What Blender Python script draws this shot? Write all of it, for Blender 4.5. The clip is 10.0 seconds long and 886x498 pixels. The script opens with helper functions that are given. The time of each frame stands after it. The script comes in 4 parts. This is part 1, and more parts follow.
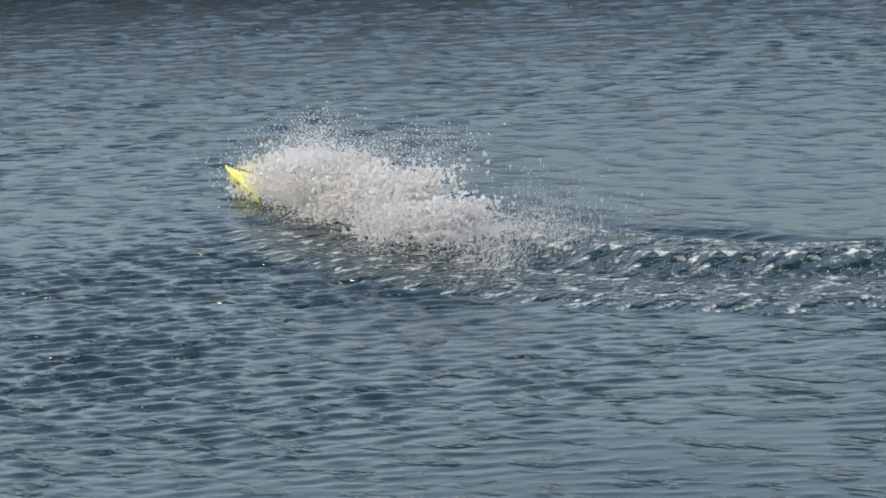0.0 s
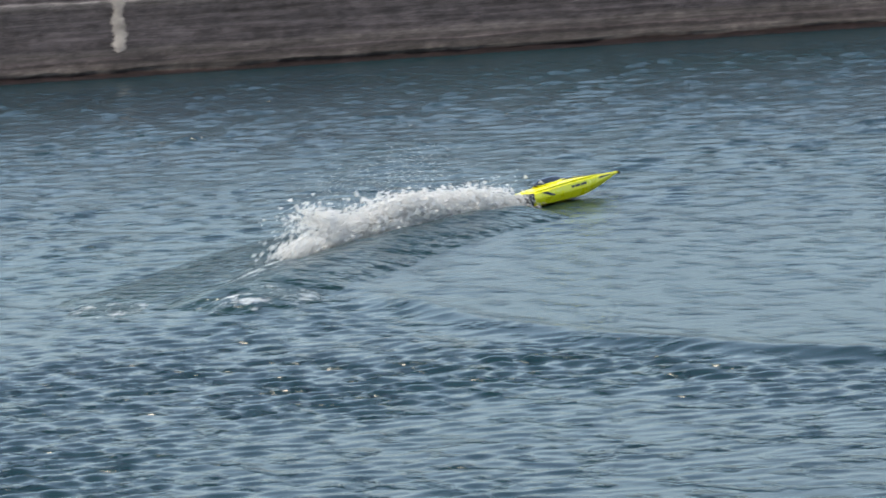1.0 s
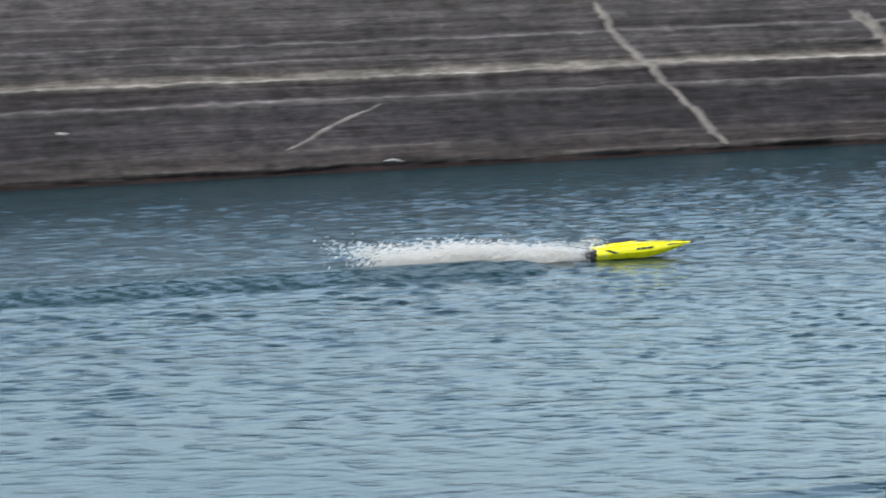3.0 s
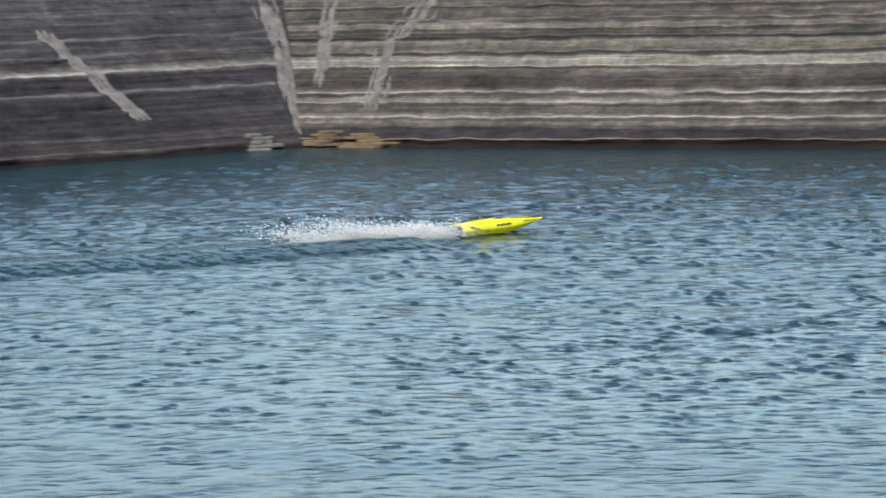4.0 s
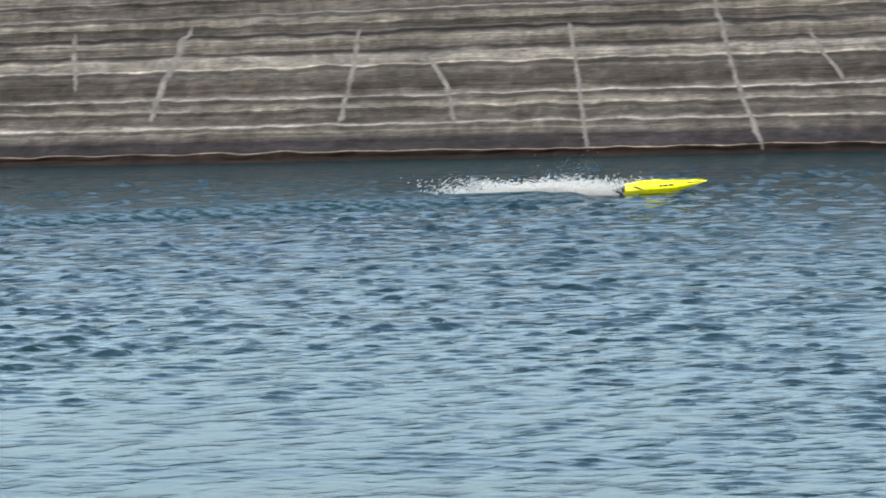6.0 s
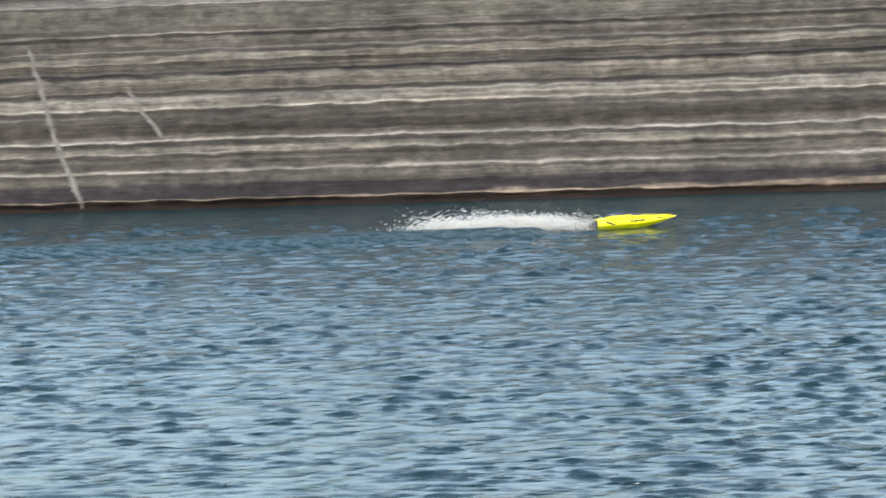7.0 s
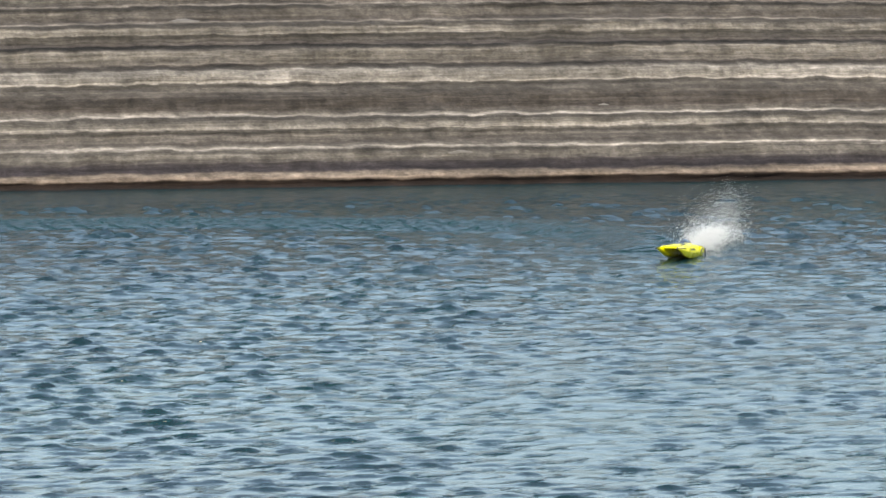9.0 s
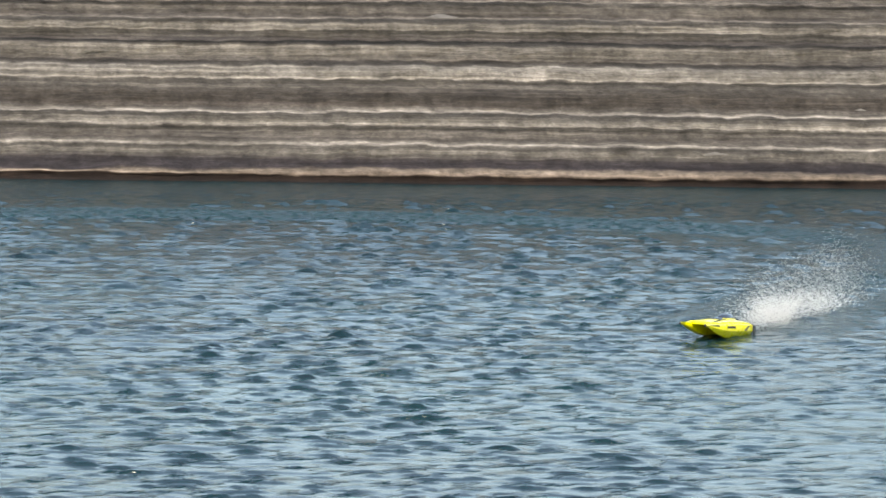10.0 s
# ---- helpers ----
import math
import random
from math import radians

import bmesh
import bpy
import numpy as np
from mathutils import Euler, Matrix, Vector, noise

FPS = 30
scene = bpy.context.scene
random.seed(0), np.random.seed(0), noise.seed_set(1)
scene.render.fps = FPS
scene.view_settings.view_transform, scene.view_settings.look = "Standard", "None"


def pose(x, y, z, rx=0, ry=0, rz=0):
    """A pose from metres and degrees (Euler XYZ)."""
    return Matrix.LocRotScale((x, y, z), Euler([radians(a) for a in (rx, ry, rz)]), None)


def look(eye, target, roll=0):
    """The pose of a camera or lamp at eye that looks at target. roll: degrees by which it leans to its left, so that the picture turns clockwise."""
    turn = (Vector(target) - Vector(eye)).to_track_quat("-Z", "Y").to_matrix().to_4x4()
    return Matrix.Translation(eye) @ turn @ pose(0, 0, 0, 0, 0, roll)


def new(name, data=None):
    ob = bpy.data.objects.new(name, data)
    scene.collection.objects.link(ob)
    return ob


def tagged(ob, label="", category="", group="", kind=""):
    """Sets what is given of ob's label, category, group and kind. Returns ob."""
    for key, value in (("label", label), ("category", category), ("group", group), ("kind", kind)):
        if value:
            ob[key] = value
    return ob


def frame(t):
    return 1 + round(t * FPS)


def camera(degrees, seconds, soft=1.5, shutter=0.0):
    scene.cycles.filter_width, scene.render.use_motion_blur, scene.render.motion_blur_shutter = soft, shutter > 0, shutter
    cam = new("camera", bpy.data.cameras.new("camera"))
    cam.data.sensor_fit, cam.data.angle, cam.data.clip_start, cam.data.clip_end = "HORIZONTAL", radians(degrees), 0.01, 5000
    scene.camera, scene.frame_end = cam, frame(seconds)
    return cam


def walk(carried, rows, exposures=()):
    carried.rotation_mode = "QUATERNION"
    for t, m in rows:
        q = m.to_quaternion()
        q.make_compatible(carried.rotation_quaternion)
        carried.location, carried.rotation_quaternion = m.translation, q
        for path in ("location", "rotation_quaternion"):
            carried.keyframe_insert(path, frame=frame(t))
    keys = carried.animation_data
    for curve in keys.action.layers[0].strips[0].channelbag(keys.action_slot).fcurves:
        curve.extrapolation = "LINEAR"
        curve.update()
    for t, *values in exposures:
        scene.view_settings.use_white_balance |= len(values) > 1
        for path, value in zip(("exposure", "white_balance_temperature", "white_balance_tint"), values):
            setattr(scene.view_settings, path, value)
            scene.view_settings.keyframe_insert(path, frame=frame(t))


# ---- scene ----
SECONDS = 10.0
EYE = (0.0, 0.0, 3.3)
cam = camera(14.9, SECONDS, soft=1.6, shutter=0.16)

# seconds, bearing from +y towards +x, tilt, lean: degrees; the camera stands on the near bank and pans
PAN = [
    (0.0, -45.837, -9.480, -4.176), (0.2, -45.884, -9.385, -4.180), (0.3, -45.884, -9.243, -4.180),
    (0.5, -45.837, -8.836, -4.176), (0.7, -45.808, -8.524, -4.202), (0.9, -45.455, -7.967, -4.373),
    (1.0, -44.662, -7.765, -4.368), (1.2, -41.511, -7.693, -4.120), (1.5, -37.739, -7.502, -3.823),
    (2.0, -32.821, -7.133, -3.378), (2.3, -25.802, -7.100, -2.602), (2.5, -23.090, -6.728, -1.880),
    (2.8, -19.767, -6.092, -1.743), (3.2, -13.274, -5.354, -1.152), (4.3, 0.000, -5.670, -1.608),
    (4.5, 1.891, -5.583, -1.419), (5.0, 6.255, -6.009, -0.995), (5.5, 10.638, -6.115, -0.735),
    (5.7, 12.892, -5.978, -0.972), (6.8, 25.401, -5.238, -1.423), (7.0, 27.836, -5.019, -1.072),
    (7.5, 34.377, -3.986, -0.196), (7.7, 36.450, -3.518, -0.105), (8.0, 39.295, -3.093, -0.018),
    (8.2, 40.203, -3.605, -0.069), (8.5, 40.947, -4.341, -0.075), (8.7, 41.110, -4.766, 0.223),
    (9.0, 41.157, -5.071, 0.684), (9.5, 39.391, -5.000, 1.191), (10.0, 36.889, -5.189, 1.874),
]
EXPOSURES = [(0.0, 1.08, 7900, 12), (0.9, 1.5, 7700, 9), (2.0, 1.60, 7600, 8), (4.5, 1.46, 7200, 6), (8.0, 1.8, 7900, 7), (10.0, 1.8, 8200, 8)]
walk(cam, [(t, pose(*EYE, 90 + tilt, 0, -bearing) @ pose(0, 0, 0, 0, 0, lean)) for t, bearing, tilt, lean in PAN], EXPOSURES)

# ---- light ----
SUN_ELEVATION, SUN_BEARING = radians(52), radians(-150)
world = bpy.data.worlds.new("sky")
scene.world = world
world.use_nodes = True
wn = world.node_tree.nodes
sky = wn.new("ShaderNodeTexSky")
sky.sky_type, sky.sun_disc = "NISHITA", False
sky.sun_elevation, sky.sun_rotation = SUN_ELEVATION, SUN_BEARING
sky.dust_density, sky.air_density, sky.ozone_density = 0.6, 1.0, 0.7
wn["Background"].inputs["Strength"].default_value = 0.135
world.node_tree.links.new(sky.outputs[0], wn["Background"].inputs["Color"])
sun = new("sun", bpy.data.lights.new("sun", "SUN"))
sun.data.energy, sun.data.angle, sun.data.color = 1.5, radians(4.0), (1.0, 0.95, 0.87)
sun_from = Vector((math.sin(SUN_BEARING) * math.cos(SUN_ELEVATION), math.cos(SUN_BEARING) * math.cos(SUN_ELEVATION), math.sin(SUN_ELEVATION)))
sun.matrix_world = look(sun_from * 100, (0, 0, 0))


# ---- materials ----
class Nodes:
    """A small writer of node materials."""

    def __init__(self, name, rough=0.6, metal=0.0):
        self.mat = bpy.data.materials.new(name)
        self.mat.use_nodes = True
        self.tree = self.mat.node_tree
        self.shader = self.tree.nodes["Principled BSDF"]
        self.shader.inputs["Roughness"].default_value = rough
        self.shader.inputs["Metallic"].default_value = metal

    def put(self, target, value):
        if isinstance(value, bpy.types.NodeSocket):
            self.tree.links.new(value, target)
        else:
            target.default_value = value

    def set(self, name, value):
        self.put(self.shader.inputs[name], value)

    def math(self, op, a, b=0.0, c=0.0):
        node = self.tree.nodes.new("ShaderNodeMath")
        node.operation = op
        for socket, value in zip(node.inputs, (a, b, c)):
            self.put(socket, value)
        return node.outputs[0]

    def coords(self, scale, kind="Object"):
        at = self.tree.nodes.new("ShaderNodeTexCoord").outputs[kind]
        node = self.tree.nodes.new("ShaderNodeMapping")
        self.put(node.inputs["Vector"], at)
        node.inputs["Scale"].default_value = scale
        return node.outputs[0]

    def noise(self, scale, vector=None, detail=5.0, rough=0.55):
        node = self.tree.nodes.new("ShaderNodeTexNoise")
        self.put(node.inputs["Scale"], scale)
        self.put(node.inputs["Detail"], detail)
        self.put(node.inputs["Roughness"], rough)
        if vector is not None:
            self.put(node.inputs["Vector"], vector)
        return node.outputs["Fac"]

    def ramp(self, fac, stops):
        node = self.tree.nodes.new("ShaderNodeValToRGB")
        self.put(node.inputs[0], fac)
        el = node.color_ramp.elements
        el[0].position, el[1].position = stops[0][0], stops[-1][0]
        for at, _ in stops[1:-1]:
            el.new(at)
        for e, (_, colour) in zip(el, stops):
            e.color = (*((colour,) * 3 if isinstance(colour, (int, float)) else colour), 1)
        return node.outputs[0]

    def mix(self, fac, a, b, how="MIX"):
        node = self.tree.nodes.new("ShaderNodeMix")
        node.data_type, node.blend_type = "RGBA", how
        for socket, value in ((node.inputs[0], fac), (node.inputs[6], a), (node.inputs[7], b)):
            if isinstance(value, tuple) and len(value) == 3:
                value = (*value, 1)
            self.put(socket, value)
        return node.outputs[2]

    def bump(self, height, strength, distance):
        node = self.tree.nodes.new("ShaderNodeBump")
        self.put(node.inputs["Height"], height)
        node.inputs["Strength"].default_value, node.inputs["Distance"].default_value = strength, distance
        self.set("Normal", node.outputs[0])


def water_material(name, foam=0.0, body=((0.0018, 0.014, 0.018), (0.003, 0.022, 0.024))):
    """Deep blue-green water; the mesh says how much the wind ruffles it."""
    m = Nodes(name, 0.27)
    big = m.noise(0.22, m.coords((1, 1, 1)), 3)
    body = m.ramp(big, [(0.3, body[0]), (0.7, body[1])])
    node = m.tree.nodes.new("ShaderNodeAttribute")
    node.attribute_name = "chop"
    ripple = m.ramp(m.noise(6.0, m.coords((0.55, 1.0, 1)), 3, 0.5), [(0.54, 0.0), (0.61, 0.3), (0.75, 1.0)])
    if foam:
        spots = m.noise(7.0, m.coords((1, 1, 1)), 8, 0.8)
        mask = m.ramp(spots, [(0.62 - 0.12 * foam, 0.0), (0.72 - 0.12 * foam, foam)])
        body = m.mix(mask, body, (0.75, 0.78, 0.78))
        m.set("Roughness", m.math("MULTIPLY_ADD", mask, 0.4, 0.2))
        height = m.noise(5.5, m.coords((0.8, 1.0, 1)), 3, 0.5)
    else:
        m.set("Roughness", m.math("MULTIPLY_ADD", node.outputs["Fac"], -0.08, 0.27))
        height = m.math("MULTIPLY", ripple, node.outputs["Fac"])
    m.set("Base Color", body)
    m.shader.inputs["IOR"].default_value = 1.333
    m.bump(height, 1.0, 0.15 if foam else 0.055)
    return m.mat


def bank_material(name, stops, contrast=1.0, spread=4.0, lip_shades=()):
    """Strata by the height stored on the mesh, broken up along the bank."""
    m = Nodes(name, 0.95)
    m.shader.inputs["Specular IOR Level"].default_value = 0.18
    node = m.tree.nodes.new("ShaderNodeAttribute")
    node.attribute_name = "strata"
    height = node.outputs["Fac"]
    wob = m.noise(1.1, m.coords((1, 1, 1.5)), 7, 0.7)
    fine = m.noise(2.2, m.coords((3.0, 3.0, 5)), 5, 0.7)
    level = m.math("MULTIPLY_ADD", wob, 0.03, m.math("SUBTRACT", height, 0.015))
    level = m.math("MULTIPLY_ADD", fine, 0.055, m.math("SUBTRACT", level, 0.0275))
    colour = m.ramp(m.math("DIVIDE", level, spread), [(z / spread, c) for z, c in stops])
    at = m.tree.nodes.new("ShaderNodeTexCoord").outputs["Object"]
    xyz = m.tree.nodes.new("ShaderNodeSeparateXYZ")
    m.put(xyz.inputs[0], at)
    flat = m.tree.nodes.new("ShaderNodeCombineXYZ")
    m.put(flat.inputs[0], m.math("MULTIPLY", xyz.outputs[0], 0.10))
    m.put(flat.inputs[1], m.math("MULTIPLY", xyz.outputs[1], 0.10))
    m.put(flat.inputs[2], m.math("MULTIPLY_ADD", wob, 0.4, m.math("MULTIPLY", height, 18.0)))
    lines = m.noise(1.6, flat.outputs[0], 5, 0.75)
    colour = m.mix(1.0, colour, m.ramp(lines, [(at, 1 + (v - 1) * contrast) for at, v in ((0.36, 0.42), (0.46, 0.85), (0.54, 1.1), (0.60, 1.7), (0.66, 2.1))]), "MULTIPLY")
    if lip_shades:
        # thin pale lips with the overhang's shadow painted under each, broken here and there
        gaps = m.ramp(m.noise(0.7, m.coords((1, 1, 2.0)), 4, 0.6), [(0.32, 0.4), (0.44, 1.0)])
        for k in range(0, len(lip_shades), 5):
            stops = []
            for z, dark, lip in lip_shades[k:k + 5]:
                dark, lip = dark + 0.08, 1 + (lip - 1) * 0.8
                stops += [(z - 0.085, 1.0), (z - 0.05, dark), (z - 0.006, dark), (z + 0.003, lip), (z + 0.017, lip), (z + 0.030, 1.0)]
            lip_shade = m.ramp(m.math("DIVIDE", level, spread), [(z / spread, v) for z, v in stops])
            colour = m.mix(gaps, colour, m.mix(1.0, colour, lip_shade, "MULTIPLY"))
    streak = m.noise(1.0, m.coords((0.5, 0.5, 14)), 6, 0.7)
    colour = m.mix(1.0, colour, m.ramp(streak, [(0.32, 0.75), (0.5, 1.0), (0.68, 1.3)]), "MULTIPLY")
    blotch = m.noise(0.55, m.coords((1, 1, 1)), 4, 0.6)
    colour = m.mix(1.0, colour, m.ramp(blotch, [(0.35, 0.78), (0.65, 1.22)]), "MULTIPLY")
    grain = m.noise(28.0, m.coords((1, 1, 1.8)), 4, 0.7)
    colour = m.mix(1.0, colour, m.ramp(grain, [(0.3, 0.7), (0.7, 1.3)]), "MULTIPLY")
    drip = m.noise(3.2, m.coords((1, 1, 0.12)), 5, 0.65)
    colour = m.mix(1.0, colour, m.ramp(drip, [(0.33, 0.75), (0.5, 1.0), (0.67, 1.3)]), "MULTIPLY")
    crumb = m.noise(2.6, m.coords((1, 1, 4.5)), 6, 0.7)
    colour = m.mix(1.0, colour, m.ramp(crumb, [(0.34, 0.55), (0.48, 1.0), (0.56, 1.0), (0.68, 1.5)]), "MULTIPLY")
    bead = m.noise(9.0, m.coords((1, 1, 0.3)), 4, 0.6)
    colour = m.mix(1.0, colour, m.ramp(bead, [(0.33, 0.80), (0.5, 1.0), (0.67, 1.22)]), "MULTIPLY")
    m.set("Base Color", colour)
    m.bump(m.math("ADD", streak, m.math("MULTIPLY", grain, 0.6)), 0.7, 0.05)
    return m.mat


def plain(name, colour, rough=0.5, metal=0.0, wear=0.12, scale=12.0, coat=0.0):
    m = Nodes(name, rough, metal)
    n = m.noise(scale, m.coords((1, 1, 1)), 5)
    lo, hi = tuple(c * (1 - wear) for c in colour), tuple(min(1.0, c * (1 + wear)) for c in colour)
    m.set("Base Color", m.ramp(n, [(0.3, lo), (0.7, hi)]))
    m.set("Roughness", m.math("MULTIPLY_ADD", n, 0.16, rough - 0.08))
    m.shader.inputs["Coat Weight"].default_value = coat
    m.bump(n, 0.15, 0.004)
    return m.mat


PALE, MID, DARK, DEEP = (0.106, 0.098, 0.087), (0.062, 0.057, 0.050), (0.041, 0.0365, 0.0325), (0.014, 0.012, 0.011)
# both tables start near black: the undercut foot's shade, put into the colour
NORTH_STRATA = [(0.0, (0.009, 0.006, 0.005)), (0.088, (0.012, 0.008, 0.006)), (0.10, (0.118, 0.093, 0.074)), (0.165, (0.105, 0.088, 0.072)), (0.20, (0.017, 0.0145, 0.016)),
                (0.29, (0.020, 0.0175, 0.0185)), (0.38, MID), (0.52, PALE), (0.57, DARK), (0.72, MID), (0.79, PALE), (0.84, MID), (0.92, PALE),
                (1.04, (0.030, 0.026, 0.023)), (1.22, (0.034, 0.030, 0.026)), (1.34, MID), (1.42, PALE), (1.58, (0.115, 0.108, 0.098)), (1.64, DARK), (1.74, MID), (1.90, PALE),
                (1.95, DEEP), (2.05, MID), (2.24, PALE), (2.29, DARK), (2.50, MID), (2.55, DARK), (2.66, (0.060, 0.057, 0.049)), (2.93, (0.056, 0.053, 0.046)), (3.03, (0.098, 0.091, 0.083)), (3.24, (0.080, 0.074, 0.067)), (3.36, (0.030, 0.0275, 0.022))]
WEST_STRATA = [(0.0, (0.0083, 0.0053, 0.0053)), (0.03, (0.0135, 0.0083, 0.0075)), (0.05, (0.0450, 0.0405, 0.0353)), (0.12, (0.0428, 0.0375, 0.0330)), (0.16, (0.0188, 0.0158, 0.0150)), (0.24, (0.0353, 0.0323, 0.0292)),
               (0.30, (0.0232, 0.0210, 0.0210)), (0.70, (0.0203, 0.0188, 0.0188)), (0.76, (0.0698, 0.0668, 0.0615)), (0.80, (0.0232, 0.0210, 0.0210)), (0.96, (0.0270, 0.0240, 0.0232)),
               (1.0, (0.0960, 0.0915, 0.0780)), (1.07, (0.0803, 0.0750, 0.0615)), (1.11, (0.0323, 0.0292, 0.0270)), (1.2, (0.0645, 0.0615, 0.0562)), (1.24, (0.0270, 0.0240, 0.0240)), (1.4, (0.0585, 0.0562, 0.0532)),
               (1.45, (0.0270, 0.0248, 0.0240)), (1.7, (0.0375, 0.0353, 0.0330)), (3.4, (0.0428, 0.0405, 0.0375))]
WEST_STRATA = [(z, (c[0] * 1.25, c[1] * 1.20, c[2] * 1.28)) for z, c in WEST_STRATA]
WATER = water_material("lake_water")
WAKE_WATER = water_material("churned_water", 0.05, ((0.002, 0.016, 0.017), (0.003, 0.023, 0.022)))
FOAM_WATER = water_material("foaming_water", 0.75, ((0.002, 0.016, 0.017), (0.003, 0.023, 0.022)))
NORTH_STRATA = [(z, (c[0] * 1.27, c[1] * 1.22, c[2] * 1.20)) for z, c in NORTH_STRATA]
# height of each lip, factor of its painted undershadow, factor of the lip
NORTH_LIP_SHADES = [(0.50, 0.45, 1.8), (0.755, 0.4, 1.6), (0.93, 0.25, 2.4), (1.40, 0.4, 2.0), (1.66, 0.35, 1.7),
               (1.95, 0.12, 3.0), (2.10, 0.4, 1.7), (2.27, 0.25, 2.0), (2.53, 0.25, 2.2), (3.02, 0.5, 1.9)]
WEST_LIP_SHADES = [(0.16, 0.6, 1.5), (0.77, 0.5, 1.9), (1.01, 0.5, 2.0), (1.22, 0.4, 1.9), (1.42, 0.4, 1.8)]
BANK_NORTH = bank_material("banded_silt_bank", NORTH_STRATA, 0.5, lip_shades=NORTH_LIP_SHADES)
BANK_WEST = bank_material("dark_banded_bank", WEST_STRATA, 0.5, lip_shades=WEST_LIP_SHADES)
SOIL = plain("dry_soil", (0.09, 0.083, 0.075), 0.95, wear=0.35, scale=3.0)
YELLOW = plain("yellow_gelcoat", (0.78, 0.71, 0.012), 0.28, wear=0.04, coat=0.4)
BLACK = plain("black_vinyl", (0.015, 0.015, 0.016), 0.4, wear=0.3)
SMOKED = plain("smoked_canopy", (0.02, 0.025, 0.035), 0.12, wear=0.2, coat=0.5)
STEEL = plain("stainless_steel", (0.55, 0.55, 0.56), 0.3, 1.0)
CRACK = plain("dark_crack_soil", (0.014, 0.012, 0.011), 0.95, wear=0.3, scale=7.0)
SILT = plain("pale_silt", (0.118, 0.107, 0.098), 0.95, wear=0.45, scale=5.0)
LIME = plain("white_lime_stain", (0.30, 0.29, 0.275), 0.8, wear=0.3, scale=9.0)
RUST_ROCK = plain("ochre_rock", (0.12, 0.08, 0.042), 0.9, wear=0.4, scale=5.0)
BARK = plain("grey_bark", (0.16, 0.135, 0.115), 0.9, wear=0.3, scale=14.0)


def leaf_material(name, a, b):
    m = Nodes(name, 0.55)
    pick = m.tree.nodes.new("ShaderNodeNewGeometry").outputs["Random Per Island"]
    m.set("Base Color", m.ramp(pick, [(0.0, a), (1.0, b)]))
    m.shader.inputs["Transmission Weight"].default_value = 0.0
    return m.mat


LEAF_GREEN = leaf_material("green_leaves", (0.12, 0.19, 0.045), (0.25, 0.30, 0.10))
LEAF_YELLOW = leaf_material("yellow_green_leaves", (0.20, 0.22, 0.05), (0.33, 0.32, 0.10))


def spray_material(name, clear):
    """Torn water: white where drops crowd, partly clear by itself."""
    m = Nodes(name, 0.35)
    m.set("Base Color", (0.84, 0.83, 0.81, 1))
    m.shader.inputs["IOR"].default_value = 1.33
    tree = m.tree
    glow = tree.nodes.new("ShaderNodeBsdfTranslucent")
    glow.inputs["Color"].default_value = (0.84, 0.83, 0.81, 1)
    both = tree.nodes.new("ShaderNodeMixShader")
    both.inputs[0].default_value = 0.45
    tree.links.new(m.shader.outputs[0], both.inputs[1])
    tree.links.new(glow.outputs[0], both.inputs[2])
    through_drop = tree.nodes.new("ShaderNodeBsdfTransparent")
    veil = tree.nodes.new("ShaderNodeMixShader")
    veil.inputs[0].default_value = clear
    tree.links.new(both.outputs[0], veil.inputs[1])
    tree.links.new(through_drop.outputs[0], veil.inputs[2])
    tree.links.new(veil.outputs[0], tree.nodes["Material Output"].inputs["Surface"])
    return m.mat


SPRAY = spray_material("white_spray", 0.40)
VEIL = spray_material("thin_spray_mist", 0.55)


# ---- building helpers ----
def mesh_of(name, verts, faces, material, smooth=False):
    me = bpy.data.meshes.new(name)
    me.from_pydata([tuple(v) for v in verts], [], faces)
    me.materials.append(material)
    if smooth:
        me.polygons.foreach_set("use_smooth", [True] * len(me.polygons))
    me.update()
    return me


def part(name, data, material, parent, label=""):
    """Links a mesh or bmesh as one object under its parent."""
    if isinstance(data, bmesh.types.BMesh):
        me = bpy.data.meshes.new(name)
        data.to_mesh(me)
        data.free()
        me.materials.append(material)
    else:
        me = data
    ob = new(name, me)
    ob.parent = parent
    return tagged(ob, label)


def grid_mesh(name, pts, material, smooth=True, flip=False):
    """A mesh from an array rows x columns x 3."""
    n, k = pts.shape[:2]
    i = np.arange((n - 1) * k).reshape(n - 1, k)[:, :-1].ravel()
    quads = np.stack([i, i + 1, i + k + 1, i + k], 1)
    if flip:
        quads = quads[:, ::-1]
    me = bpy.data.meshes.new(name)
    me.vertices.add(n * k)
    me.vertices.foreach_set("co", np.ascontiguousarray(pts, dtype=np.float32).ravel())
    me.loops.add(quads.size)
    me.loops.foreach_set("vertex_index", quads.astype(np.int32).ravel())
    me.polygons.add(len(quads))
    me.polygons.foreach_set("loop_start", np.arange(0, quads.size, 4, dtype=np.int32))
    me.polygons.foreach_set("loop_total", np.full(len(quads), 4, dtype=np.int32))
    me.polygons.foreach_set("use_smooth", np.full(len(quads), smooth))
    me.materials.append(material)
    me.update(calc_edges=True)
    me.validate()
    return me


def waves(x, y, seed, lengths, steep, bearing, fan):
    """A sum of many small waves that run about one bearing; the heights in metres."""
    rng = np.random.default_rng(seed)
    z = np.zeros_like(x)
    for length in lengths:
        a = bearing + rng.normal(0, fan)
        k = 2 * np.pi / length
        ph = k * (x * np.sin(a) + y * np.cos(a)) + rng.uniform(0, 6.28)
        z += steep / k * (np.sin(ph) + 0.25 * np.cos(2 * ph))
    return z


